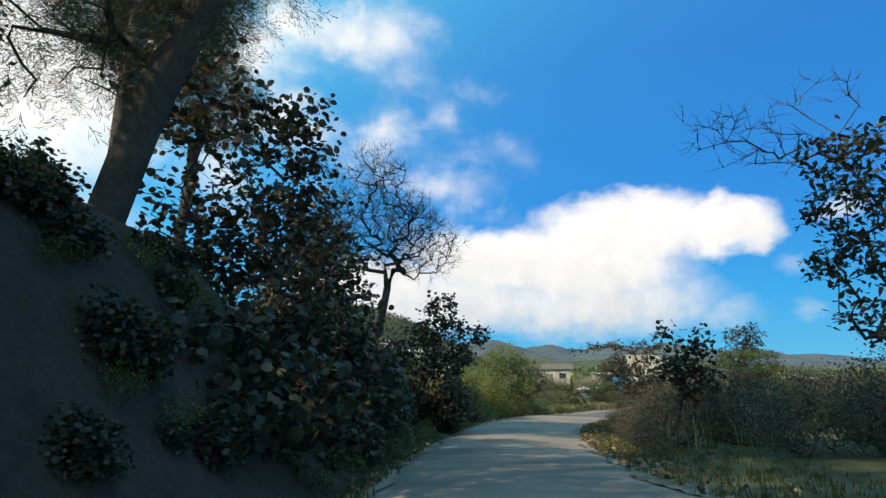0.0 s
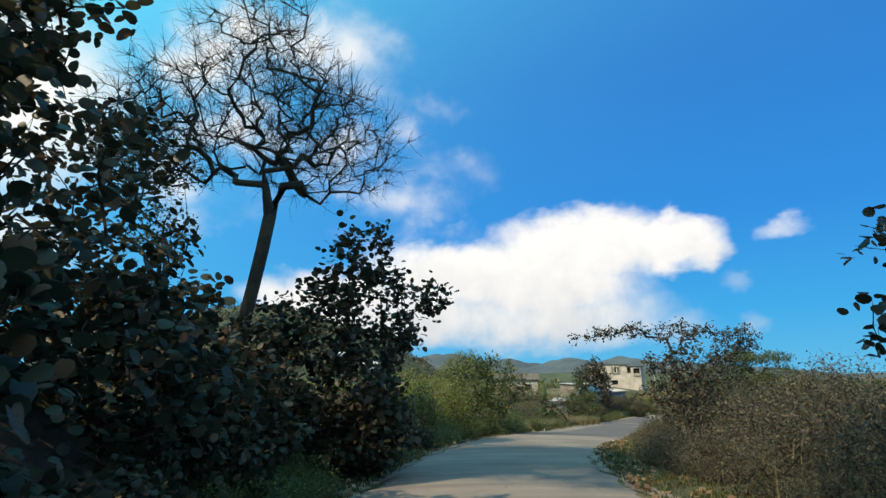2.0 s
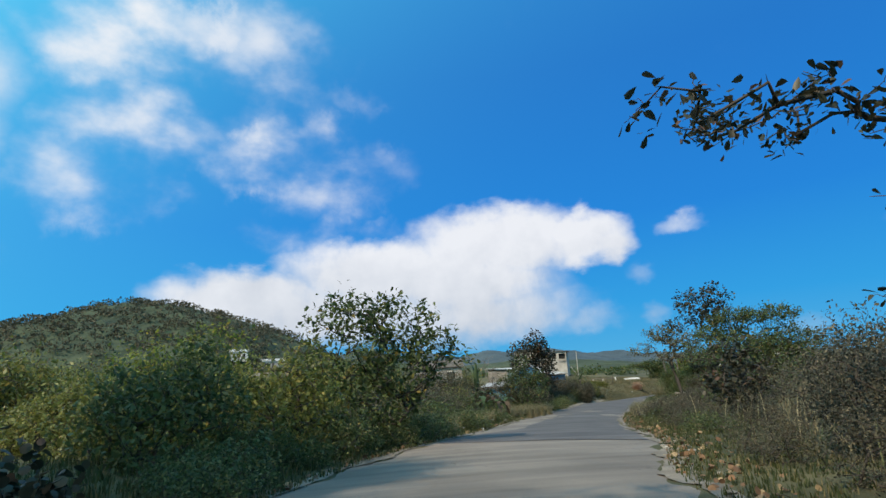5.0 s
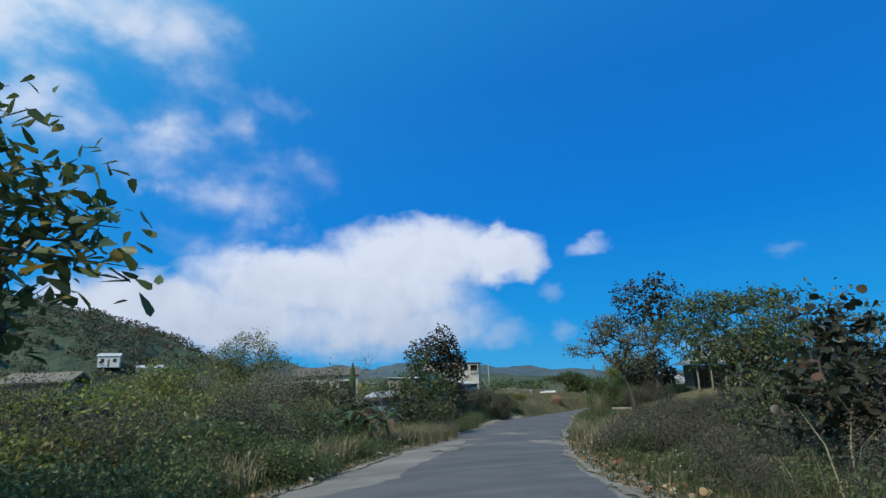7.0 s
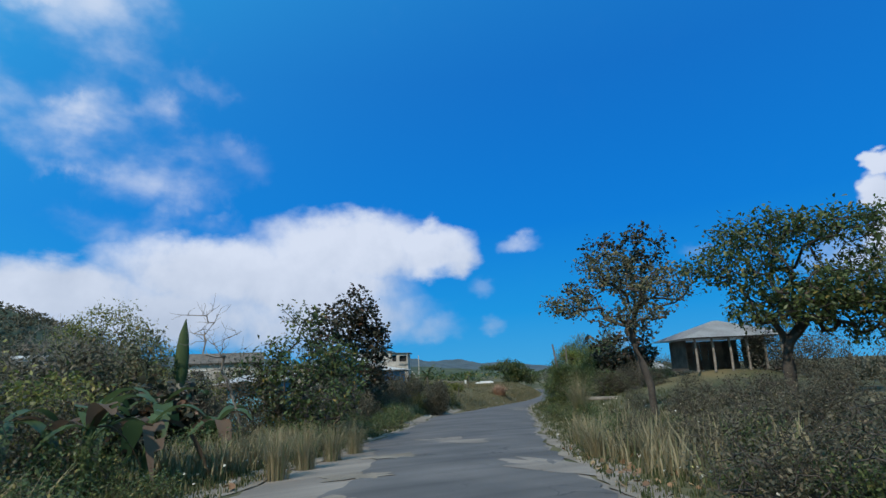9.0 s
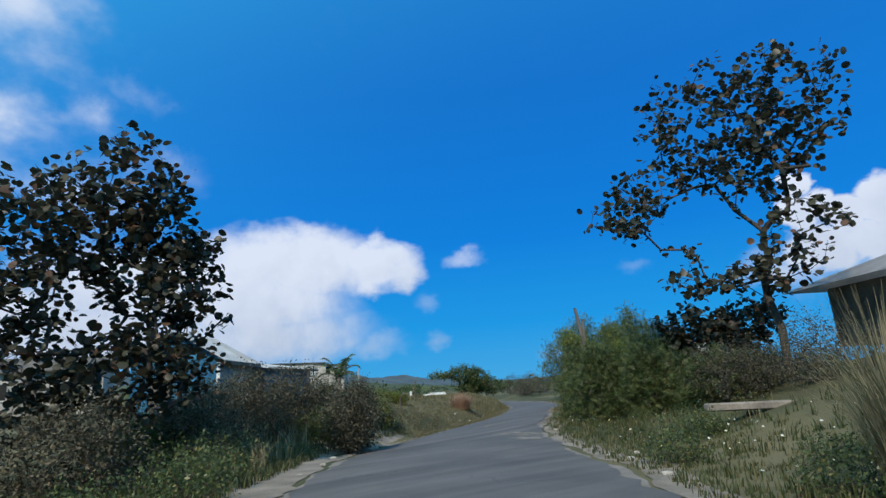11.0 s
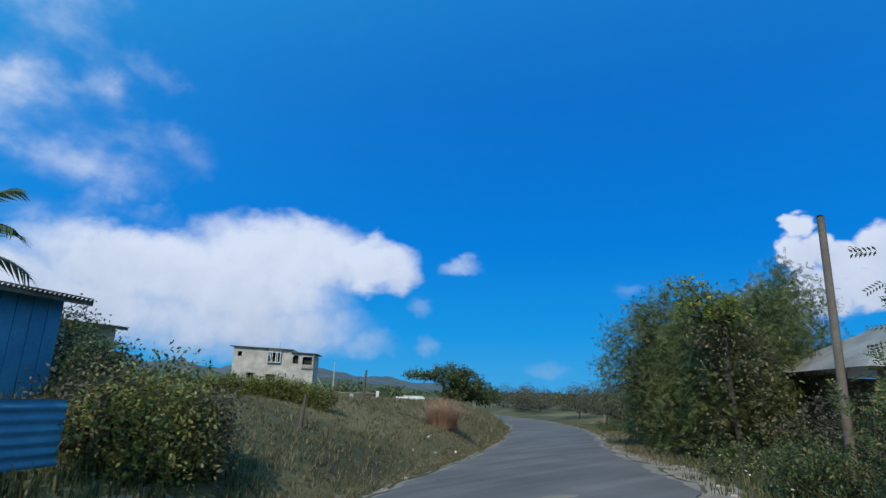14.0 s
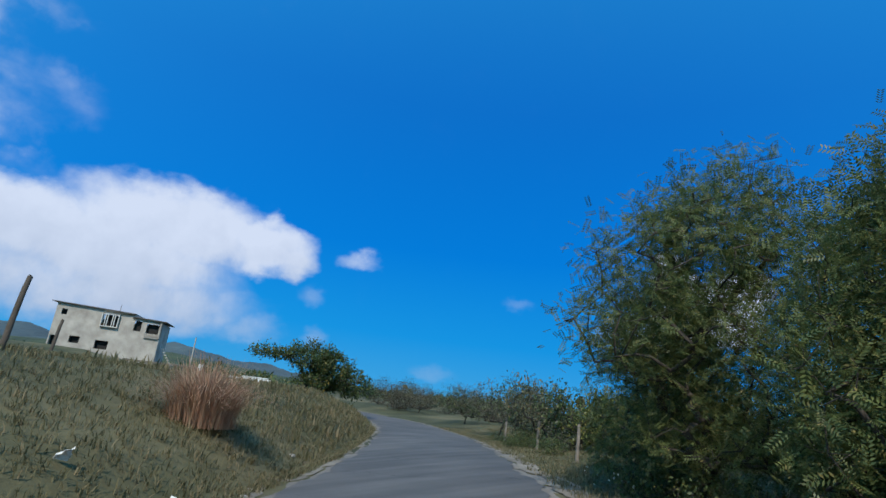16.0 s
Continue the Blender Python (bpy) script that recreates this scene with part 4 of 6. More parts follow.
def gable_shack(at, rot, W, L, eave, apex, label):
    """Small shack: painted gable end along -y, grey side wall with a louvre along +x, ridged zinc roof."""
    root = thing("shack", at, label, "shack", rz=rot)
    for y, m_ in ((-L / 2, M_BLUE), (L / 2, M_BOARD)):
        bm = bmesh.new()
        bm.faces.new([bm.verts.new((x, y, z)) for x, z in ((-W / 2, -0.2), (W / 2, -0.2), (W / 2, eave), (0, apex), (-W / 2, eave))])
        bmesh.ops.solidify(bm, geom=bm.faces[:], thickness=0.06)
        part("gable_wall", bm, m_, root, "bright blue painted gable end" if y < 0 else "")
    part("door", box_bm([((-0.5, -L / 2 - 0.04, 1.0), (0.8, 0.05, 1.95))], 0.01), M_BOARD, root)
    part("corner_board", box_bm([((W / 2 + 0.02, -L / 2 - 0.03, eave / 2), (0.12, 0.08, eave))]), M_WHITE, root)
    for x in (-W / 2, W / 2):
        part("side_wall", box_bm([((x, 0, eave / 2 - 0.1), (0.06, L - 0.14, eave + 0.2))]), M_CONC, root, "grey weathered side wall")
    part("louvre_window", box_bm([((W / 2 + 0.05, 0.1, eave - 1.3 + 0.11 * k), (0.05, 0.9, 0.05), Matrix.Rotation(0.5, 4, "Y")) for k in range(8)]
                                 + [((W / 2 + 0.05, 0.1 + q_, eave - 0.9), (0.06, 0.06, 0.98)) for q_ in (-0.48, 0.48)]), M_WHITE, root, "white slatted louvre window")
    # flat slab on the wall, interior shade put into its colour
    part("doorway", box_bm([((W / 2 + 0.035, L / 2 - 0.6, 0.95), (0.03, 0.7, 1.9))]), M_DARK, root, "open doorway, near-black slab for the unlit inside")
    ang = math.atan2(apex - eave, W / 2)
    run = math.hypot(apex - eave, W / 2) + 0.45
    for sg in (-1, 1):
        mid = Matrix.Translation((sg * (W / 4 + 0.17), 0, (eave + apex) / 2 - 0.02)) @ Matrix.Rotation(sg * ang, 4, "Y") @ Matrix.Rotation(radians(90), 4, "Z")
        sheet("roof", L + 0.6, run, mid, M_ROOFSHEET, root, "pale corrugated zinc roof slope")
    part("fascia", box_bm([((W / 2 + 0.33, 0, eave - 0.22), (0.04, L + 0.5, 0.14))]), M_BOARD, root)
    v, f = tubes([([(0.35, -L / 2 + 0.1, apex - 0.4), (0.37, -L / 2 + 0.1, apex + 1.6)], [0.025, 0.02])], 6)
    part("mast", mesh_of("mast", v, f, True), M_POST, root, "thin aerial mast")
    return root


gable_shack((30.9, 94.0, gz(30.9, 94.0)), radians(-35.6), 3.4, 3.6, 2.7, 3.7, "blue and grey shack with a ridged zinc roof")
shed((34.4, 97.1, gz(34.4, 97.1)), radians(38), 3.8, 3.4, 2.1, 2.6, M_BLUE, "blue boarded shed with a zinc roof beside a palm")
shed((35.5, 113.4, gz(35.5, 113.4)), radians(30), 7.0, 4.0, 2.6, 2.8, M_CONC, "low flat-roofed grey shed behind the bushes")

# low fence of blue roofing sheets
fence = thing("sheet_fence", (35.1, 90.1, gz(35.4, 90.6)), "low fence of blue corrugated roofing sheets", "fence", rz=radians(38))
for k in range(3):
    sheet("panel", 0.78, 1.75, Matrix.Translation((-0.05 + 1.716 * (k - 1), 0.01 * k, 0.42)) @ Matrix.Rotation(radians(90), 4, "X") @ Matrix.Rotation(radians(90), 4, "Z"), M_BLUE, fence, pitch=0.13, amp=0.025)
for k in range(4):
    part("post", box_bm([((-2.1 + 1.72 * k, 0.07, 0.42), (0.07, 0.07, 0.95))]), M_POST, fence)


# ---------- trees and shrubs ----------
GRAPE_L = "sea grape with round leathery dark leaves"


def plant(kind, seed, x, y, blobs, twigs, each, leaf, shape, material, tr, label, category="tree", sp=0.14, base=None, **kw):
    """A plant whose crown heights are given above the road beside it."""
    z = gz(x, y) - 0.05
    i = near_road(x, y)[0][0]
    up = float(RZ[i]) - z if base is None else base - z
    return tree(kind, label, category, seed, (x, y, z), [(a, b, max(c + up, 0.3), d, e, f) for a, b, c, d, e, f in blobs], twigs, each, leaf, shape, material, tr, sp, **kw)


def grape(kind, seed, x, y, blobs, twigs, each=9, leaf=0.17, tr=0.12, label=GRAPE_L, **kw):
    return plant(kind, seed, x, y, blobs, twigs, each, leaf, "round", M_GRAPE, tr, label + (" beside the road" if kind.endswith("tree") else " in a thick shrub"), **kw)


# thicket on the bank where the drive begins
grape("sea_grape_tree", 11, -5.2, 16.6, [(0.2, -0.2, 6.0, 2.0, 2.0, 2.2), (-0.2, -0.2, 3.8, 2.1, 2.1, 1.5), (0.4, 2.0, 2.6, 1.3, 1.5, 1.1), (1.3, 0.0, 6.0, 1.3, 1.3, 1.5), (1.7, 0.8, 4.2, 1.3, 1.3, 1.2)], 420, 6, 0.165)
grape("sea_grape_tree", 12, -5.6, 10.6, [(0.3, 0.2, 6.4, 2.0, 2.0, 2.0), (-0.6, -0.3, 8.8, 1.9, 1.9, 1.2), (1.0, 3.6, 6.4, 1.9, 1.9, 2.0), (1.0, 1.0, 3.6, 1.6, 2.2, 1.4), (1.2, 4.8, 4.4, 1.9, 2.0, 2.2), (1.5, 0.6, 7.5, 1.2, 1.2, 1.3), (1.7, 1.6, 5.8, 1.0, 1.2, 1.0), (-0.6, 0.4, 5.0, 1.3, 1.3, 1.2), (0.2, 0.4, 4.2, 1.3, 1.2, 0.9), (-1.2, 0.2, 3.6, 1.1, 1.1, 0.6)], 760, 7, 0.155)
grape("sea_grape_shrub", 13, -2.9, 19.2, [(-0.2, 0, 2.2, 1.3, 2.0, 1.2), (-1.6, -0.2, 2.6, 1.4, 1.4, 0.8), (0.2, 1.5, 1.5, 1.2, 2.0, 1.1), (-0.9, 0.2, 3.6, 1.0, 1.2, 0.8), (-0.2, 0.8, 3.2, 0.9, 1.2, 0.8)], 420, 7, 0.155, 0.09)
# Its two highest crown masses lie above the view, added to shade the road.
tree("casuarina_pine", "tall shaggy casuarina pine, high needle crown added for shade", "tree", 14, (-5.9, 7.2, gz(-5.9, 7.2)), [(0.4, 0.2, 3.9, 1.4, 1.0, 0.8), (1.5, 0, 5.4, 1.1, 1.0, 0.7), (0.2, 0, 6.4, 2.0, 2.2, 1.4), (-2.4, -1.0, 5.2, 1.7, 1.8, 1.2), (-0.7, 0.2, 3.0, 1.3, 1.3, 0.9), (1.6, 0.3, 4.6, 1.4, 1.4, 1.0), (1.4, -2.6, 8.0, 2.2, 2.2, 1.6), (1.6, 0, 12.4, 4.4, 4.4, 2.0), (1.4, 0, 15.4, 2.8, 2.8, 2.2)], 660, 30, 0.40, "needle", M_NEEDLE, 0.31, 0.3, first=[(0.45, 0.0, 1.6), (1.0, 0.1, 3.2), (1.5, 0.15, 4.8), (1.9, 0.2, 6.6)])
# High pine crowns added, mostly out of view, to shade road and scrub.
tree("casuarina_pine", "tall shaggy casuarina pine, high needle crown added for shade", "tree", 20, (-7.5, -1.0, gz(-7.5, -1)), [(0, 0, 8.0, 3.4, 4.0, 2.6), (1.5, 3, 6.0, 2.4, 2.6, 2.4), (0.5, -3.5, 9, 3.0, 3.5, 2.4), (0.4, 0, 14.0, 3.2, 3.6, 2.8), (0.4, 0, 17.5, 2.4, 2.6, 2.4)], 520, 32, 0.42, "needle", M_NEEDLE, 0.36, 0.3)
for k, (x, y) in enumerate([(-11.4, 16.5), (-8.6, 3.6), (-8.8, -9.0), (-13.5, 20.0), (-14.8, 27.5)]):
    tree("casuarina_pine", "tall shaggy casuarina pine, high needle crown added for shade", "tree", 135 + k, (x, y, gz(x, y)), [(0.4, 0.4, 15.8, 4.2, 4.4, 2.0), (0.2, 0, 18.6, 2.6, 2.8, 2.0)], 420, 34, 0.45, "needle", M_NEEDLE, 0.32, 0.34)
# Unseen trees beside and behind the start, added to block sun and sky.
for k, (x, y) in enumerate([(-8.5, -9), (-9.6, 2.0), (-13.0, 6.6), (-3.6, -8.4)]):
    tree("shade_broadleaf_tree", "dense dark broadleaf tree added out of view for shade", "tree", 140 + k, (x, y, gz(x, y)), [(0, 0, 6.6, 3.2, 3.6, 2.8), (1.2, 1.0, 4.4, 2.6, 3.0, 2.2)], 420, 12, 0.19, "oval", M_GRAPE, 0.24, 0.26)
tree("bare_tree", "leafless grey tree with fine branching twigs", "tree", 15, (-4.0, 26.9, gz(-4.0, 26.9)), [(0.8, -0.6, 8.1, 2.6, 2.6, 2.3), (2.9, -0.5, 7.3, 1.9, 1.9, 1.7), (-2.0, -0.6, 8.0, 2.2, 2.2, 2.1), (0.2, -0.6, 10.8, 1.9, 1.9, 1.9), (2.2, -0.4, 9.4, 1.3, 1.3, 1.0)], 820, 0, 0.9, "oval", M_BARK, 0.20, twiglets=6, first=[(0.25, -0.05, 1.8), (0.5, -0.2, 3.0), (0.8, -0.4, 4.2), (1.1, -0.6, 5.5)], shell=0.1, wander=0.04)
plant("climber_tree", 144, -6.6, 26.6, [(0, 0, 8.6, 1.5, 1.5, 0.8), (0.3, 0, 6.6, 1.1, 1.1, 0.9)], 170, 8, 0.15, "oval", M_ALMOND, 0.09, "slender green tree with yellowish leaves", sp=0.2)
grape("sea_grape_tree", 148, -5.9, 23.6, [(-0.5, 0, 7.4, 2.0, 1.8, 1.3), (0.8, 0.2, 5.6, 1.2, 1.2, 0.8), (-1.7, 0, 5.2, 1.4, 1.4, 1.2), (0.2, 0.1, 4.2, 1.2, 1.2, 0.6)], 240, 6, 0.17, 0.09)
grape("sea_grape_shrub", 16, -1.2, 25.9, [(0.9, -0.2, 5.9, 0.95, 0.95, 0.7), (1.6, -0.1, 5.0, 0.7, 0.7, 0.5), (2.6, 0.5, 4.75, 0.75, 0.8, 0.5), (1.9, 0.2, 3.7, 0.8, 1.0, 0.7), (-0.3, -0.1, 3.6, 1.4, 1.7, 1.2), (0.9, 0, 2.4, 1.4, 2.0, 1.2), (1.1, 0.4, 1.0, 1.3, 2.2, 0.9), (-2.0, 0.1, 3.4, 1.1, 1.4, 0.9), (0.2, -0.6, 4.6, 0.9, 0.9, 0.7), (0.9, -0.6, 1.3, 1.3, 1.6, 1.0)], 820, 9, 0.145, 0.09)
grape("sea_grape_shrub", 17, -2.0, 23.4, [(-0.1, 0, 1.7, 1.0, 1.9, 1.1), (-1.6, 0.4, 2.6, 1.4, 2.0, 1.0)], 300, 9, 0.15, 0.07)
grape("sea_grape_shrub", 145, -2.3, 13.2, [(0, 0, 1.6, 1.1, 2.2, 1.2), (-1.4, 0.2, 2.8, 1.4, 2.2, 1.5)], 340, 9, 0.16, 0.07)
grape("sea_grape_shrub", 146, -3.0, 7.4, [(0, 0, 1.4, 1.1, 2.0, 0.9), (-1.4, 0, 2.2, 1.2, 2.0, 0.7)], 240, 8, 0.16, 0.07)

# roots hanging from the cut bank
rg = np.random.default_rng(41)
for x0, y0, ln in [(-4.6, 4.9, 0.9), (-4.3, 5.8, 0.6), (-4.9, 4.2, 0.7)]:
    pts = [np.array([x0, y0, gz(x0, y0) + 0.03])]
    for k in range(7):
        p_ = pts[-1] + [ln * 0.16, rg.normal(0, 0.09), 0]
        p_[2] = gz(p_[0], p_[1]) + 0.03
        pts.append(p_)
    root_ = thing("exposed_root", tuple(pts[0]), "pale bare root hanging down the earth bank", "root")
    v, f = tubes([(np.array(pts) - pts[0], np.linspace(0.045, 0.012, 8))], 6)
    part("strand", mesh_of("strand", v, f, True), M_PALEBARK, root_)

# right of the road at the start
# Almonds here wear the dark grape leaf, backlit shade set in their colour.
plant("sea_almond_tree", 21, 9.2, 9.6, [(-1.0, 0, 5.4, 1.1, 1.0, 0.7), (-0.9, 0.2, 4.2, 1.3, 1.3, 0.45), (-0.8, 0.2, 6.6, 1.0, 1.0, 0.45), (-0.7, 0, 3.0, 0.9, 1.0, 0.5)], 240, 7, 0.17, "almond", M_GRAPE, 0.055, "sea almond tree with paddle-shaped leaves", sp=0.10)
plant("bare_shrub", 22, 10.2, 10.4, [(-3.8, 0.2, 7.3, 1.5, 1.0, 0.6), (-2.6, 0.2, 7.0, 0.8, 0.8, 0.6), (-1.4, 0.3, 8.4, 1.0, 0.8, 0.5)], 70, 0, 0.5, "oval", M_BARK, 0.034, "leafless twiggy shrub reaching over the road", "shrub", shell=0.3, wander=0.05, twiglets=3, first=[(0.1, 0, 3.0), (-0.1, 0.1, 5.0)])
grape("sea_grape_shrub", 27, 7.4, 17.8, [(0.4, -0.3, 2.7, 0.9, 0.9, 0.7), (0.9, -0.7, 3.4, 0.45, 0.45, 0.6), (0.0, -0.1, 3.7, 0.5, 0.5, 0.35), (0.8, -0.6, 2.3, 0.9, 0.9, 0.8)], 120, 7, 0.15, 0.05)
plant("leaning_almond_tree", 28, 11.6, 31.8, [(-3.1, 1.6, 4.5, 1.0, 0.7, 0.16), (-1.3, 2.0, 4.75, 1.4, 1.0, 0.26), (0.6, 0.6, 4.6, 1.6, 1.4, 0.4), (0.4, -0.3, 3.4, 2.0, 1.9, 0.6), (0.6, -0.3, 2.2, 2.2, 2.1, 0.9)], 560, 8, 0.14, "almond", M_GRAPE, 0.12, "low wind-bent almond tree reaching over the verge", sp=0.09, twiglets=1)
for k, (x, y, h, r) in enumerate([(7.4, 17.2, 1.9, 1.6), (8.4, 20.8, 2.0, 1.8), (9.4, 24.3, 2.1, 1.8), (10.6, 19.6, 2.6, 2.0), (11.9, 27.6, 2.3, 1.9), (11.2, 23.6, 2.6, 2.0)]):
    plant("scrub_bush", 150 + k, x, y, [(0, 0, h * 0.5, r, r, h * 0.5), (0.3, 0.2, h * 0.9, r * 0.5, r * 0.5, h * 0.25)], 560, 7, 0.07, "oval", M_SCRUB, 0.06, "dry grey-brown twiggy scrub bush", "bush")
for k, (x, y, h, r) in enumerate([(12.8, 32.6, 2.2, 2.0), (14.6, 35.6, 2.3, 2.0), (16.6, 33.2, 2.6, 2.2), (17.4, 38.6, 2.4, 2.2), (20.6, 42.0, 2.6, 2.3), (21.8, 46.6, 2.2, 2.0), (14.0, 28.0, 2.6, 2.2)]):
    plant("scrub_bush", 160 + k, x, y, [(0, 0, h * 0.5, r, r, h * 0.5), (0.3, 0.2, h * 0.9, r * 0.5, r * 0.5, h * 0.25)], 560, 7, 0.075, "oval", M_SCRUB, 0.06, "dense grey-green coastal scrub bush", "bush")

# left of the road, middle stretch
plant("almond_shrub", 41, 7.0, 46.4, [(0.2, 0, 3.9, 1.3, 1.4, 0.9), (-0.4, 0.4, 4.5, 0.9, 1.0, 0.5), (1.1, 0, 3.1, 1.1, 1.2, 0.7), (0.2, 0, 2.3, 1.2, 1.6, 0.9), (2.1, -0.8, 2.6, 0.5, 0.5, 0.2), (-1.6, 0, 3.4, 1.6, 1.8, 1.6), (-0.6, 0.2, 1.4, 1.6, 1.8, 0.9)], 520, 9, 0.18, "almond", M_ALMOND, 0.10, "large almond shrub with pale green paddle leaves")
# M_BRIGHT rows: sunlit look put into a lighter, yellower leaf colour.
MID = [(3.4, 43.6, 1.7, 2.6, M_BROAD), (1.4, 40.6, 1.6, 2.4, M_FEATHER), (0.6, 46.0, 2.2, 3.4, M_BRIGHT), (3.6, 50.5, 2.6, 2.2, M_BRIGHT), (7.4, 53.5, 1.8, 1.3, M_BROAD), (9.4, 56.5, 2.0, 1.3, M_FEATHER), (5.6, 57.5, 2.8, 2.2, M_BRIGHT), (12.2, 61.4, 2.0, 1.4, M_FEATHER), (9.0, 63.5, 2.8, 2.2, M_BROAD), (1.0, 62, 3.4, 2.8, M_BROAD), (4.5, 70, 3.4, 2.8, M_BROAD), (-3, 54, 3.4, 3.2, M_FEATHER),
       (13.4, 67.0, 2.2, 2.0, M_BROAD), (9.5, 72, 3.0, 2.8, M_BROAD), (-4, 74, 4.2, 3.8, M_FEATHER), (3, 84, 4.2, 3.8, M_BROAD), (15.5, 77, 2.8, 2.6, M_BROAD), (11, 86, 3.6, 3.4, M_BROAD), (-10, 64, 4, 4, M_BROAD), (-12, 90, 5, 4.6, M_FEATHER), (19.5, 76, 2.4, 2.2, M_BROAD), (20, 88, 3.4, 3.0, M_BROAD), (15.3, 71.0, 1.6, 3.4, M_SILVER), (13.8, 70.0, 1.8, 3.0, M_SCRUB)]
for k, (x, y, r, h, m_) in enumerate(MID):
    plant("green_bush", 170 + k, x, y, [(0, 0, h * 0.45, r, r, h * 0.55), (0.4 * r, 0.2 * r, h * 0.8, r * 0.5, r * 0.6, h * 0.35), (-0.5 * r, 0, h * 0.7, r * 0.4, r * 0.4, h * 0.3)], 560, 10, 0.13, "oval", m_, 0.08, "leafy green bush in roadside scrub", "bush", sp=0.2)
plant("round_tree", 56, 13.7, 113, [(0, 0, 8.0, 3.4, 3.4, 2.9), (-2.6, 1, 6.0, 3.0, 3.0, 3.0), (3, 1, 5.2, 3, 3, 2.8), (0, 0, 3.4, 4.4, 4.4, 2.6)], 900, 14, 0.24, "oval", M_BROAD, 0.28, "round leafy yellow-green tree", sp=0.35)
for k, (x, y, h) in enumerate([(14.6, 74.5, 3.4), (13.2, 76.0, 3.8), (10.0, 76, 3.6)]):
    plant("bare_tree", 190 + k, x, y, [(0, 0, h * 0.75, 1.4, 1.4, h * 0.35)], 160, 0, 0.8, "oval", M_PALEBARK, 0.07, "leafless pale shrubby tree", bark=M_PALEBARK, shell=0.2, twiglets=4, wander=0.05)
plant("almond_tree", 58, 21.0, 70.2, [(-0.2, 0.1, 1.7, 2.0, 2.0, 1.1), (-0.3, 0.1, 2.9, 1.6, 1.6, 0.8), (-0.5, 0.1, 4.1, 0.8, 0.8, 0.6), (-1.8, 0.4, 2.5, 0.8, 0.8, 0.5), (0.9, 0.1, 2.6, 1.0, 1.0, 0.5)], 520, 9, 0.14, "almond", M_ALMOND, 0.13, "bushy tiered almond tree beside the road", sp=0.12)
plant("dead_tree", 59, 18.9, 70.2, [(-0.8, 0.2, 3.0, 0.9, 0.6, 1.0), (-1.4, 0.3, 4.0, 0.6, 0.4, 0.5)], 40, 0, 0.6, "oval", M_PALEBARK, 0.05, "pale leafless forked tree", bark=M_PALEBARK, shell=0.2, wander=0.03, twiglets=2)

# right of the road, middle stretch
plant("sea_almond_tree", 61, 34.4, 62.4, [(0.05, 0, 6.5, 2.2, 2.0, 0.55), (1.6, -1.6, 6.4, 2.1, 1.9, 0.6), (-0.7, 0.7, 5.4, 2.0, 1.9, 0.6), (0.7, -0.7, 4.4, 2.6, 2.4, 0.55), (2.6, -1.8, 4.6, 2.2, 2.0, 1.1), (0.3, -0.3, 3.7, 2.2, 2.0, 0.5), (2.2, -2.2, 3.4, 1.8, 1.8, 0.9)], 1300, 10, 0.16, "almond", M_ALMOND, 0.2, "spreading tiered sea almond tree beside the hut", sp=0.14, first=[(0.05, 0, 1.0), (0.1, 0.05, 2.0)])
plant("coastal_scrub_tree", 63, 23.6, 50.9, [(-0.3, 0.4, 3.4, 1.7, 1.5, 0.8), (0.6, -0.8, 3.2, 1.5, 1.5, 1.1), (0, 0, 1.7, 1.8, 1.8, 1.1), (1.5, 3.8, 3.2, 1.0, 1.0, 0.7)], 480, 7, 0.12, "almond", M_ALMOND, 0.11, "tangled grey-green coastal scrub tree", sp=0.14)
plant("silver_tree", 66, 31.2, 65.3, [(-0.9, 0.7, 5.6, 1.1, 1.1, 0.65), (-1.9, 1.5, 4.4, 1.0, 1.0, 0.5), (0.7, -0.3, 5.0, 1.4, 1.3, 0.8), (-0.4, 0.3, 4.0, 1.2, 1.2, 0.5)], 330, 9, 0.13, "almond", M_SILVER, 0.13, "open-branched tree with dull silver-green leaves", sp=0.13, first=[(0.0, 0, 1.0), (-0.15, 0.1, 1.9)])
grape("sea_grape_shrub", 147, 21.0, 47.6, [(0, 0, 1.7, 1.2, 1.2, 0.9), (0.2, 0.1, 2.8, 0.6, 0.6, 0.5)], 130, 7, 0.16, 0.07)
plant("coastal_scrub_tree", 64, 30.2, 55.4, [(0, 0, 1.4, 1.8, 1.8, 1.0), (1.6, -0.6, 2.2, 1.4, 1.4, 1.0)], 360, 7, 0.12, "almond", M_ALMOND, 0.12, "tangled grey-green coastal scrub tree", sp=0.14)
plant("coastal_scrub_tree", 65, 35.4, 57.2, [(0, 0, 2.4, 2.0, 2.0, 1.4), (1, -1, 3.8, 1.8, 1.8, 1.2)], 440, 7, 0.13, "almond", M_ALMOND, 0.13, "tangled grey-green coastal scrub tree", sp=0.14)
for k, (x, y, h, r) in enumerate([(23.0, 53.4, 1.1, 1.4), (25.4, 55.6, 1.3, 1.5), (27.6, 58.6, 1.3, 1.5), (25.8, 52.0, 1.7, 1.6), (29.6, 60.4, 1.4, 1.5), (28.4, 54.0, 1.8, 1.7), (30.6, 63.0, 1.2, 1.3), (20.4, 49.6, 1.0, 1.2), (22.4, 56.0, 0.9, 1.1), (24.6, 57.6, 1.1, 1.3), (26.4, 59.2, 0.9, 1.2), (22.6, 54.6, 1.3, 1.2)]):
    plant("bare_scrub", 270 + k, x, y, [(0, 0, h * 0.5, r, r, h * 0.5)], 360, 6, 0.06, "oval", M_SCRUB, 0.05, "tangle of grey leafless scrub branches", "bush", sp=0.1)

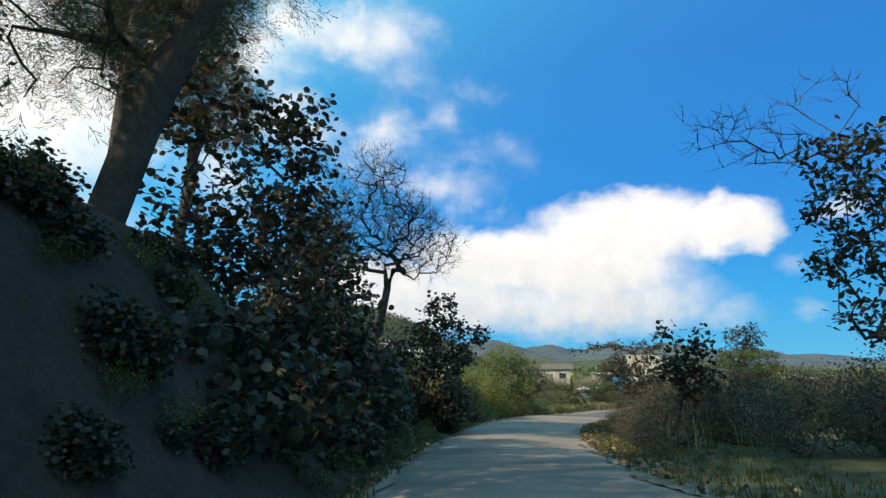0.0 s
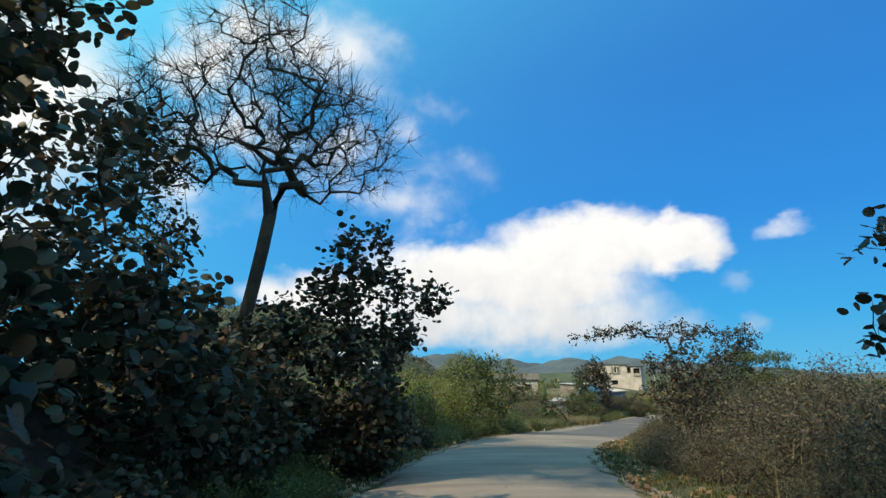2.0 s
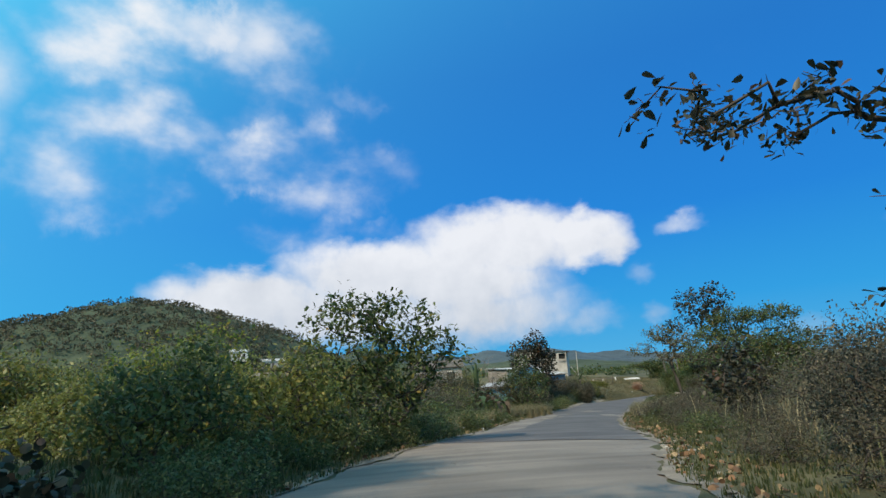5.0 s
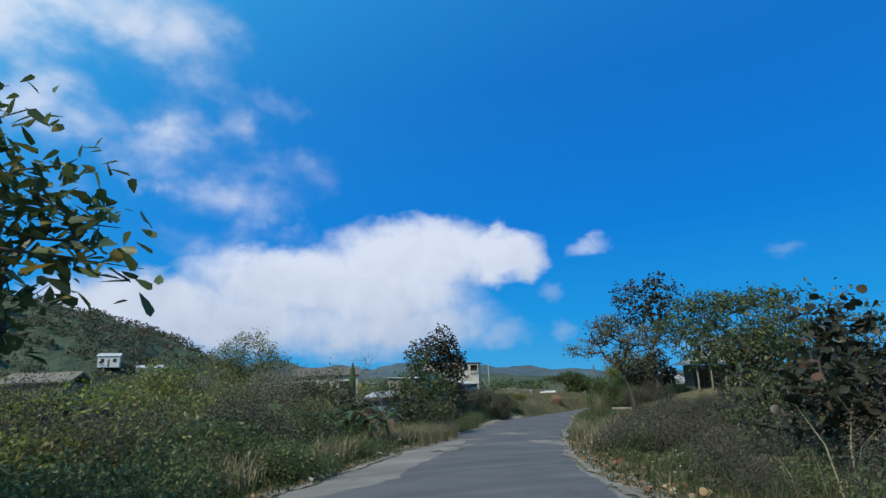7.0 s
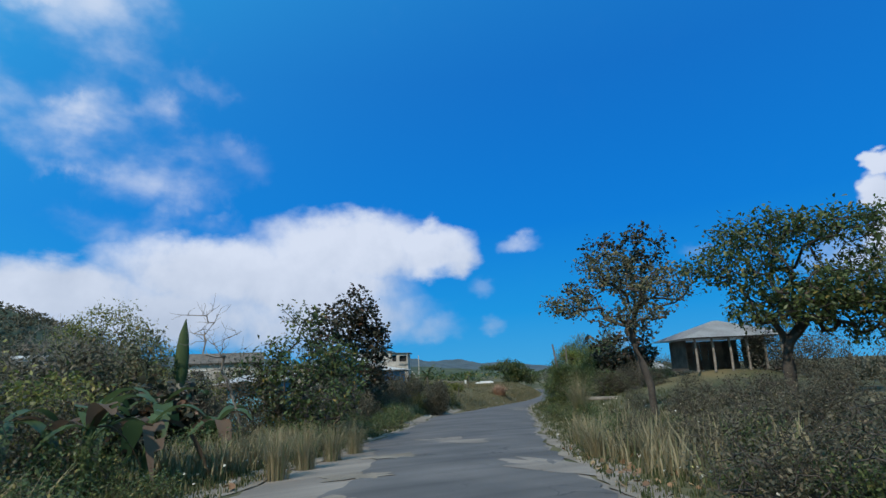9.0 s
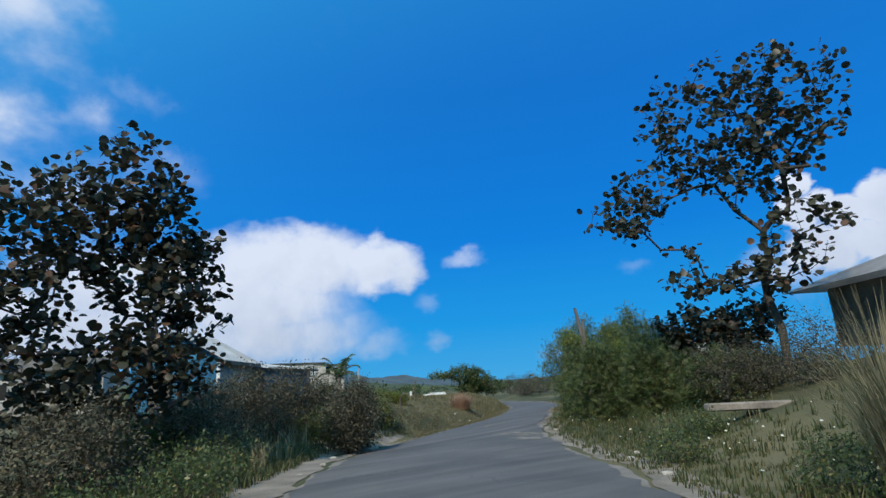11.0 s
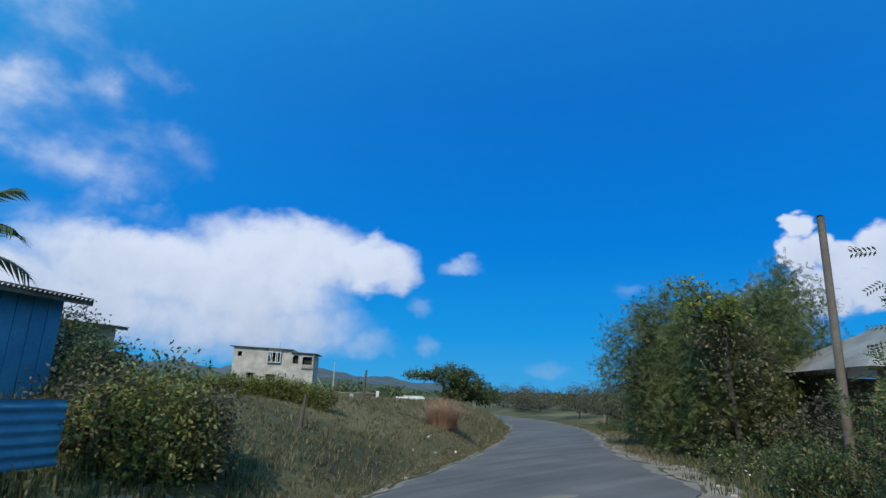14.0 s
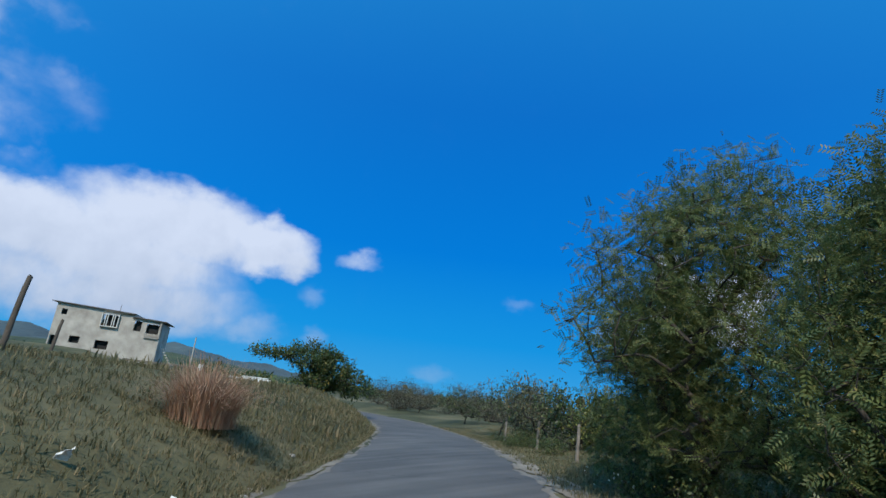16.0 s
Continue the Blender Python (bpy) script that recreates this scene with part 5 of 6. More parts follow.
# last stretch, right
grape("sea_grape_tree", 81, 43.3, 76.4, [(-0.2, 0.6, 9.4, 2.3, 2.2, 2.0), (-1.1, 2.7, 7.7, 1.6, 1.4, 0.8), (0.3, -1.3, 9.6, 1.8, 1.8, 2.2), (-0.1, 0.2, 4.4, 1.5, 1.5, 0.7), (-3.2, 2.2, 6.4, 1.4, 1.2, 0.7), (-2.0, 1.5, 4.1, 0.9, 0.9, 0.4), (-0.9, 2.3, 5.2, 0.7, 0.7, 0.5), (0.0, -0.2, 7.4, 1.4, 1.4, 1.0), (0.2, -1.2, 5.4, 1.1, 1.1, 1.3)], 460, 7, 0.18, 0.12, first=[(0.1, 0.0, 1.4), (0.0, 0.1, 3.0)])
grape("sea_grape_shrub", 82, 45.4, 79.8, [(0, 0, 2.6, 1.6, 1.6, 1.2), (-0.6, 0.6, 3.6, 0.9, 0.9, 0.6), (1.0, -1, 3.4, 1.2, 1.2, 0.8)], 320, 9, 0.17, 0.09)
FEATHERS = [(42.2, 82.2, 1.5, 2.7, M_FEATHER), (43.8, 84, 1.5, 3.0, M_FEATHER), (42.2, 80, 1.4, 2.5, M_FEATHER), (46.8, 84.6, 1.4, 3.2, M_BRIGHT), (48.2, 83.6, 2.0, 3.8, M_FEATHER), (49.4, 80.9, 2.4, 2.9, M_FEATHER), (42, 77.6, 1.5, 2.0, M_FEATHER), (44.6, 81.6, 1.8, 3.4, M_FEATHER)]
for k, (x, y, r, h, m_) in enumerate(FEATHERS):
    plant("feathery_bush", 210 + k, x, y, [(0, 0, h * 0.42, r, r, h * 0.5), (0.2, 0.1, h * 0.78, r * 0.65, r * 0.65, h * 0.3), (-0.3, 0.2, h * 0.95, r * 0.3, r * 0.3, h * 0.18)], 620, 8, 0.20, "spray", m_, 0.06, "dense feathery green bush crowding the road", "bush", sp=0.16)
TALL = [(51.6, 90.6, 1.3, 4.2), (52.8, 92.2, 1.5, 4.4), (57.6, 93.0, 2.0, 5.6), (57.8, 96.6, 1.7, 4.6), (53.4, 90.4, 1.5, 5.0), (56.2, 90.8, 1.8, 6.0)]
for k, (x, y, r, h) in enumerate(TALL):
    plant("tall_feathery_bush", 230 + k, x, y, [(0, 0, h * 0.42, r, r, h * 0.42), (0.2, 0.1, h * 0.75, r * 0.75, r * 0.75, h * 0.28), (0, 0, h * 0.93, r * 0.4, r * 0.4, h * 0.14), (0.5 * r, 0.3 * r, h * 0.98, r * 0.14, r * 0.14, h * 0.15), (-0.5 * r, -0.2 * r, h * 0.95, r * 0.14, r * 0.14, h * 0.15)], 760, 9, 0.20, "spray", M_AIRY, 0.07, "tall airy feathery bush with upright shoots", "bush", sp=0.18)
plant("spreading_feathery_tree", 236, 55.2, 95.2, [(-0.5, 0.1, 4.0, 1.5, 1.5, 0.9), (0.6, -0.4, 4.7, 1.6, 1.6, 0.9), (-0.1, -0.1, 5.2, 0.9, 0.9, 0.6), (1.0, -0.6, 5.9, 0.8, 0.8, 0.6), (-0.5, 0.2, 2.9, 1.7, 1.7, 0.8), (0.8, -0.2, 2.4, 1.8, 1.8, 1.0), (0.3, -0.2, 1.4, 1.5, 1.5, 0.5)], 1100, 10, 0.19, "spray", M_AIRY, 0.12, "spreading feathery green tree overhanging the verge", sp=0.2)
plant("yellow_topped_tree", 95, 50.8, 90.1, [(-0.9, 0.5, 4.55, 0.45, 0.45, 0.3), (-0.5, 0.2, 4.1, 0.8, 0.8, 0.4)], 150, 8, 0.12, "oval", M_BRIGHT, 0.08, "slender tree with yellow-green top leaves", sp=0.13)
plant("pale_leaved_tree", 96, 51.2, 90.0, [(-0.5, 0.2, 3.5, 1.0, 1.0, 0.6), (-0.1, 0.1, 2.5, 1.2, 1.2, 0.8), (0.1, 0, 1.4, 1.2, 1.2, 0.6)], 420, 9, 0.10, "oval", M_SILVER, 0.07, "leafy roadside tree with small dull green leaves", sp=0.14)
for k, (x, y, r, h) in enumerate([(65.6, 104.4, 1.5, 2.8), (68, 107.4, 1.9, 3.2), (71.5, 110.4, 2.2, 3.4), (78, 116.9, 2.6, 3.4), (87, 127.4, 3.2, 3.4), (94, 140.4, 3.6, 3.4)]):
    plant("verge_tree", 240 + k, x + 1.6, y - 0.6, [(0, 0, h * 0.72, r, r, h * 0.26), (-0.5 * r, 0.3, h * 0.95, r * 0.5, r * 0.5, h * 0.2), (0.3 * r, 0.2, h * 0.45, r * 0.8, r * 0.8, h * 0.2)], 260, 8, 0.14, "oval", M_SILVER if k % 2 else M_ALMOND, 0.08, "small open-branched tree behind the fence posts", sp=0.16)

# last stretch, left
grape("sea_grape_tree", 111, 26.95, 82.55, [(1.5, 0.1, 2.3, 0.9, 0.9, 0.8), (0.9, 0.2, 4.6, 1.4, 1.3, 1.2), (0.0, 0, 6.4, 1.3, 1.3, 1.3), (0.8, 0.1, 5.7, 0.9, 0.9, 0.9), (1.6, 0.2, 3.3, 0.9, 0.9, 0.7), (1.5, 0.1, 5.0, 0.7, 0.7, 0.7), (-1.6, 0, 5.0, 1.5, 1.4, 1.8), (0.2, 0, 2.4, 1.5, 1.5, 1.1), (-1.8, 0.4, 2.2, 1.5, 1.5, 1.3)], 760, 8, 0.16, 0.10)
LEFT = [(29, 85.6, 1.5, 2.2, M_SCRUB), (31.2, 87.8, 1.5, 2.7, M_SCRUB), (33.0, 88.8, 1.6, 2.8, M_SCRUB), (34.4, 89.4, 1.3, 2.4, M_SCRUB), (34.6, 87.7, 1.0, 1.6, M_SCRUB), (26.2, 80.8, 1.4, 1.7, M_SCRUB), (33.4, 91.4, 1.4, 2.5, M_SCRUB), (38.0, 92.2, 1.1, 1.85, M_BROAD), (37.5, 93.0, 0.9, 1.7, M_SCRUB), (38.7, 92.6, 0.8, 1.5, M_SILVER), (31.2, 89.8, 1.8, 2.6, M_SCRUB)]
LEFT += [(34.8, 86.9, 0.75, 2.0, M_SCRUB), (34.0, 85.8, 0.9, 2.1, M_SCRUB), (37.0, 98.7, 1.0, 3.2, M_ALMOND), (37.7, 96.2, 0.7, 2.2, M_ALMOND)]
for k, (x, y, r, h, m_) in enumerate(LEFT):
    plant("dense_bush", 250 + k, x, y, [(0, 0, h * 0.45, r, r, h * 0.52), (0.3, 0.2, h * 0.8, r * 0.6, r * 0.6, h * 0.28)], 640, 12, 0.08, "oval", m_, 0.05, "dense roadside bush with dry stalks", "bush", sp=0.14)
for k in range(8):
    x, y = 40.9 + 0.44 * k, 100.8 - 0.2 * k
    tree("hedge_bush", "clipped green hedge bush in the field", "bush", 120 + k, (x, y, gz(x, y)), [(0, 0, 0.3, 0.5, 0.45, 0.3), (0.1, 0, 0.5, 0.4, 0.35, 0.18)], 260, 10, 0.06, "oval", M_BROAD if k % 3 else M_BRIGHT, 0.03, 0.07, group="hedge in the field")
plant("field_tree", 130, 73, 132, [(0.5, -0.3, 4.6, 2.4, 2.2, 1.2), (-2.4, 1.2, 4.6, 2.0, 1.5, 0.4), (2.2, -1.2, 3.8, 2.2, 1.8, 1.4), (3.9, -2.2, 2.6, 1.8, 1.6, 1.2), (1.2, -0.6, 2.6, 2.2, 1.8, 0.9)], 760, 16, 0.22, "almond", M_ALMOND, 0.17, "wide wind-shaped tree standing in the field", sp=0.2)

# ---------- thicket: copies of a few shrubs ----------
protos = {
    "dark": grape("sea_grape_thicket", 300, -3.4, 26.0, [(0, 0, 1.2, 1.2, 1.2, 1.1), (0.3, 0, 2.0, 0.7, 0.7, 0.6)], 260, 9, 0.14, 0.05),
    "scrub": plant("scrub_thicket", 301, 13.2, 26.2, [(0, 0, 0.9, 1.3, 1.3, 0.8), (0.3, 0.3, 1.6, 0.7, 0.7, 0.5)], 420, 8, 0.07, "oval", M_SCRUB, 0.05, "low grey-brown scrub in a thicket", "bush"),
    "green": plant("leafy_thicket", 302, 8.6, 60.6, [(0, 0, 0.9, 1.4, 1.4, 0.8), (-0.4, 0.3, 1.5, 0.7, 0.7, 0.5)], 460, 9, 0.10, "oval", M_BROAD, 0.05, "low leafy green thicket shrub", "bush", sp=0.16),
    "weed": plant("verge_weed", 303, 17.6, 66.6, [(0, 0, 0.45, 0.8, 0.8, 0.4)], 200, 8, 0.07, "oval", M_FEATHER, 0.02, "low leafy green verge weeds", "bush", sp=0.12),
}


def side_place(s, e):
    """Place at s metres along the road, e metres past its left (+) or right (-) edge."""
    f = np.interp(s, RS, ii)
    c, n, w = along(RC, [f])[0], along(RN, [f])[0], np.interp(f, ii, RW)
    return c + n * (e + w if e > 0 else e - w)


rt = np.random.default_rng(77)


def spread(kind, s0, s1, e0, e1, n, k0=0.7, k1=1.2):
    for _ in range(n):
        s, e = rt.uniform(s0, s1), rt.uniform(e0, e1)
        x, y = side_place(s, e)
        k = rt.uniform(k0, k1)
        copy_thing(protos[kind], pose(x, y, gz(x, y) - 0.05, 0, 0, rt.uniform(0, 360)) @ Matrix.Diagonal((k, k, k * rt.uniform(0.85, 1.15), 1)))


# metres along the road count from 30 m behind the start
spread("dark", 38, 64, 1.0, 2.2, 24, 0.5, 0.8)
spread("dark", 42, 62, 2.6, 6.0, 26, 0.45, 0.75)
spread("dark", 26, 42, 3.2, 7.0, 5, 0.3, 0.5)
spread("dark", 33, 46, 0.7, 3.2, 30, 0.25, 0.5)
spread("weed", 24, 46, 0.5, 3.4, 40, 0.3, 0.7)
spread("scrub", 44, 84, -2.6, -1.4, 18, 0.45, 0.7)
spread("scrub", 40, 80, -12, -3.4, 42, 0.8, 1.4)
spread("dark", 70, 80, 2.2, 4.4, 9, 0.5, 0.8)
spread("weed", 68, 84, 0.8, 3.2, 18, 0.7, 1.3)
spread("scrub", 82, 96, 2.2, 5, 14, 0.6, 0.9)
spread("green", 62, 82, 5, 16, 15, 0.8, 1.5)
spread("scrub", 82, 112, 5, 16, 15, 0.8, 1.5)
spread("scrub", 82, 112, 2.4, 9, 30, 0.6, 1.3)
spread("dark", 84, 112, 4, 14, 16, 0.8, 1.4)
spread("scrub", 80, 108, -6, -1.4, 40, 0.25, 0.45)
spread("green", 62, 120, 16, 50, 40, 1.6, 3.0)
spread("scrub", 88, 112, -8, -4, 16, 0.35, 0.6)
spread("scrub", 84, 122, -30, -14, 40, 1.0, 2.0)
spread("weed", 62, 125, 0.5, 2.4, 50, 0.6, 1.2)
spread("weed", 40, 62, 0.4, 1.2, 16, 0.5, 0.9)
spread("weed", 78, 135, -3.0, -0.8, 40, 0.4, 0.9)
spread("green", 119, 127, 2.4, 5, 8, 0.5, 0.8)
spread("scrub", 118, 127, 2.2, 4.5, 12, 0.6, 1.0)
spread("scrub", 118, 126, -7, -4.2, 9, 0.6, 0.9)
spread("scrub", 126, 137, -6, -2.4, 11, 0.6, 1.0)
spread("weed", 130, 170, -3, -0.6, 20, 0.5, 1.0)
spread("green", 142, 160, -9, -4.5, 12, 0.9, 1.4)
spread("scrub", 165, 215, -30, -6, 40, 1.2, 2.4)
spread("scrub", 200, 250, 45, 75, 16, 1.0, 2.0)


# ---------- far scrub and woods ----------
def woods(name, label, seed, places, size, material, leaf):
    """Distant low woods: many small leafy clumps in one mesh."""
    g = np.random.default_rng(seed)
    P, W_ = [], []
    for x, y in places:
        r = size * g.uniform(0.6, 1.4)
        z0 = gz(x, y)
        d = unit(g.normal(0, 1, (90, 3)))
        d[:, 2] = np.abs(d[:, 2]) * 0.9
        P.append(np.array([x, y, z0]) + d * r * g.uniform(0.6, 1.0, (90, 1)))
        W_.append(d)
    me = leaf_mesh(name, g, np.concatenate(P), np.concatenate(W_), leaf, "oval", material, 0.4, 0.1)
    return tagged(part(name, me, material), label, "woods", kind="stuff")


g_ = np.random.default_rng(9)


def ring(n, a0, a1, d0, d1, cx=30.0, cy=80.0):
    a, d = np.radians(g_.uniform(a0, a1, n)), g_.uniform(d0, d1, n)
    x, y = cx + d * np.sin(a), cy + d * np.cos(a)
    keep = np.abs(near_road(x, y)[1]) > 5
    return list(zip(x[keep], y[keep]))


woods("far_scrub", "low green scrub woods across the distance", 401, ring(150, -70, 8, 60, 190), 3.2, M_BROAD, 0.9)
woods("far_scrub_woods", "low green scrub woods across the distance", 402, ring(160, 2, 60, 150, 330), 3.4, M_ALMOND, 1.1)
hill_ob = bpy.data.objects["hill_near_1"].data
hv = np.zeros(len(hill_ob.vertices) * 3, np.float32)
hill_ob.vertices.foreach_get("co", hv)
hv = hv.reshape(-1, 3)
hv = hv[(hv[:, 2] > 0) & (hv[:, 1] < 385)]
hill_ob = None
P_, W_2 = [], []
for p_ in hv[g_.choice(len(hv), min(len(hv), 900), replace=False)]:
    d_2 = unit(g_.normal(0, 1, (60, 3)))
    d_2[:, 2] = np.abs(d_2[:, 2])
    P_.append(p_ + g_.normal(0, 1.2, 3) * [1, 1, 0] + d_2 * g_.uniform(1.2, 2.8) * [1.3, 1.3, 1.0])
    W_2.append(d_2)
hw = part("hill_woods", leaf_mesh("hill_woods", g_, np.concatenate(P_), np.concatenate(W_2), 1.1, "oval", M_SCRUB, 0.4, 0.1), M_SCRUB)
tagged(hw, "dull brown-green woods over the hillside", "woods", kind="stuff")
woods("far_scrub_shore", "grey-green scrub along the shore", 403, ring(110, 48, 130, 50, 120, 30, 70), 2.2, M_SCRUB, 0.7)


# ---------- grass ----------
def blades(name, label, seed, places, h, material, per=5, width=1.0, lean=0.35):
    """Tufts of blades in one mesh."""
    g = np.random.default_rng(seed)
    n = len(places)
    xy = np.repeat(np.asarray(places), per, 0) + g.normal(0, 0.05 + 0.06 * h, (n * per, 2))
    z = np.repeat(land(np.asarray(places)[:, 0], np.asarray(places)[:, 1]), per)
    hh = h * g.uniform(0.5, 1.25, n * per)
    a = g.uniform(0, 2 * np.pi, n * per)
    w = width * (0.006 + 0.010 * g.uniform(0, 1, n * per)) * (1 + h)
    ln = lean * g.uniform(0.2, 1.5, n * per) * hh
    dx, dy = np.cos(a), np.sin(a)
    base = np.stack([xy[:, 0], xy[:, 1], z - 0.02], 1)
    sidev = np.stack([-dy, dx, 0 * dx], 1) * w[:, None]
    m1 = base + np.stack([dx * ln * 0.3, dy * ln * 0.3, hh * 0.6], 1)
    tip = base + np.stack([dx * ln, dy * ln, hh], 1)
    v = np.stack([base - sidev, base + sidev, m1 + sidev * 0.8, m1 - sidev * 0.8, tip], 1).reshape(-1, 3)
    o = np.arange(n * per)[:, None] * 5
    return tagged(part(name, mesh_of(name, v, [o + [[0, 1, 2, 3]], o + [[3, 2, 4]]]), material), label, "grass", kind="stuff")


def strip(n, s0, s1, e0, e1, seed, power=1.6):
    """Random places beside the road, thinning away from it."""
    g = np.random.default_rng(seed)
    s = g.uniform(s0, s1, n)
    e = e0 + (e1 - e0) * g.uniform(0, 1, n) ** power
    f = np.interp(s, RS, ii)
    return along(RC, f) + along(RN, f) * (np.where(e > 0, 1, -1) * np.interp(f, ii, RW) + e)[:, None]


blades("verge_grass", "short green grass along the road edge", 501, np.r_[strip(6000, 30, 112, 0.02, 4.0, 1), strip(1200, 112, 130, 1.1, 4.0, 31), strip(6500, 34, 135, -4.0, -0.02, 2, 0.62)], 0.13, M_GRASS, 7, 0.8)
blades("long_verge_grass", "longer green grass and weeds on the verge", 502, np.r_[strip(3600, 62, 132, 0.7, 6.0, 3), strip(1500, 80, 140, -7.0, -0.8, 4, 0.7)], 0.24, M_GRASS, 8, 0.8)
blades("dry_roadside_grass", "tall straw-coloured grass at the roadside", 503, np.r_[strip(420, 96, 106, 0.9, 2.6, 5), strip(110, 93, 105, -2.6, -0.6, 6), strip(160, 84, 92, 1.0, 2.2, 7), strip(70, 118, 126, 1.2, 4.0, 17)], 0.7, M_DRY, 10, 0.7, 0.5)
blades("field_grass", "dry green-brown grass of the sloping field", 504, np.r_[strip(26000, 131, 172, 0.02, 26, 8, 1.7), strip(8000, 136, 185, -10, -0.02, 9, 0.6)], 0.13, M_FIELD, 7, 0.55, 0.9)
blades("far_field_grass", "dry grass of the far field", 505, strip(9000, 150, 235, 0.3, 60, 10, 1.2), 0.3, M_FIELD, 4, 2.0)
blades("dry_stalks", "dry upright stalks among the bushes", 506, np.r_[strip(30, 120, 126, 2.6, 4.8, 11), strip(160, 44, 84, -6, -2, 12)], 1.1, M_DRY, 3, 0.6, 0.5)


def tuft(name, label, x, y, h, r, n, material, seed, lean=0.9):
    """One big tussock of arching blades."""
    g = np.random.default_rng(seed)
    a = g.uniform(0, 2 * np.pi, n)
    L = h * g.uniform(0.6, 1.15, n)
    out = lean * g.uniform(0.1, 1.0, n)
    root = thing(name, (x, y, gz(x, y)), label, "tall grass")
    V, F = [], []
    for k in range(n):
        d = np.array([math.cos(a[k]), math.sin(a[k]), 0])
        b = d * g.uniform(0, r * 0.35)
        s = np.array([-d[1], d[0], 0]) * g.uniform(0.004, 0.009)
        o = len(V)
        for j in range(5):
            u = j / 4
            p = b + d * L[k] * out[k] * u * u + np.array([0, 0, L[k] * (u - 0.62 * out[k] * u**3)])
            V += [p - s * (1 - u * 0.8), p + s * (1 - u * 0.8)]
        F += [(o + 2 * j, o + 2 * j + 1, o + 2 * j + 3, o + 2 * j + 2) for j in range(4)]
    part("foliage", mesh_of("foliage", np.array(V), np.array(F)), material, root)
    return root


tuft("rusty_grass_tussock", "rusty brown dry grass tussock on the bank", 51.0, 102.6, 1.3, 1.9, 2200, M_RUST, 601, 0.95)
tuft("dry_grass_tussock", "pale arching dry grass tussock by the road", 33.4, 71.2, 2.2, 0.9, 520, M_DRY, 602, 0.7)
for k, (x, y) in enumerate([(24.6, 61.4), (25.6, 62.6), (24.9, 60.2), (26.4, 63.8)]):
    tuft("dry_grass_tussock", "straw-coloured dry grass tussock on the verge", x, y, 0.85, 0.7, 260, M_DRY, 603 + k, 0.8)
for k, (x, y) in enumerate([(19.0, 64.2), (20.0, 65.4), (18.2, 63.2), (21.0, 66.6)]):
    tuft("dry_grass_tussock", "straw-coloured dry grass tussock on the verge", x, y, 1.0, 0.7, 260, M_DRY, 610 + k, 0.5)

# ---------- banana plants and a young palm ----------
def banana(x, y, h, seed, dead=2):
    g = np.random.default_rng(seed)
    root = thing("banana_plant", (x, y, gz(x, y)), "ragged banana plant with arching leaves", "banana plant")
    v, f = tubes([([(0, 0, -0.1), (0.02, 0, h * 0.3), (0.05, 0, h * 0.55)], [0.11, 0.09, 0.06])], 8)
    part("stem", mesh_of("stem", v, f, True), M_BANANA, root)
    for k in range(7):
        a = k * 2.4 + g.uniform(-0.3, 0.3)
        L, up = h * g.uniform(0.55, 0.8), g.uniform(0.35, 1.1)
        d, s = np.array([math.cos(a), math.sin(a), 0]), np.array([-math.sin(a), math.cos(a), 0])
        V, F = [], []
        n = 9
        for j in range(n):
            u = j / (n - 1)
            p = np.array([0.04, 0, h * 0.5]) + d * L * 0.75 * u + np.array([0, 0, L * (up * u - 1.15 * u * u * (1.2 - up * 0.5))])
            wd = 0.24 * L * math.sin(math.pi * min(0.97, 0.08 + 0.9 * u)) ** 0.7 * 0.55
            V += [p - s * wd + [0, 0, 0.25 * wd], p, p + s * wd + [0, 0, 0.25 * wd]]
        for j in range(n - 1):
            if g.uniform() < 0.85:
                F.append((3 * j, 3 * j + 1, 3 * j + 4, 3 * j + 3))
            if g.uniform() < 0.85:
                F.append((3 * j + 1, 3 * j + 2, 3 * j + 5, 3 * j + 4))
        part("leaf", mesh_of("leaf", np.array(V), np.array(F)), M_DEADLEAF if k < dead else M_BANANA, root)


for k, (x, y, h) in enumerate([(13.8, 63.6, 1.9), (12.4, 65.6, 2.2), (15.0, 66.2, 2.1), (11.6, 62.8, 1.7), (16.4, 68.6, 2.2), (14.0, 69.6, 2.4), (10.2, 66.5, 2.2), (16.0, 71.8, 2.4), (16.0, 63.6, 2.1), (17.5, 66.4, 1.9), (15.1, 63.1, 2.0), (16.9, 69.0, 2.2)]):
    banana(x, y, h, 620 + k, 2 if k < 8 else 3)
spike = thing("rolled_leaf_spike", (17.0, 71.3, gz(17, 71.3)), "tall furled dark green banana leaf spike", "banana leaf")
v, f = tubes([([(0, 0, 0), (0, 0, 1.4), (0.02, 0, 2.0), (0.03, 0, 2.6), (0.05, 0, 3.3), (0.08, 0, 3.8)], [0.05, 0.06, 0.20, 0.21, 0.14, 0.012])], 8)
v[:, 1] *= 0.4
part("blade", mesh_of("blade", v, f, True), M_BANANA, spike)


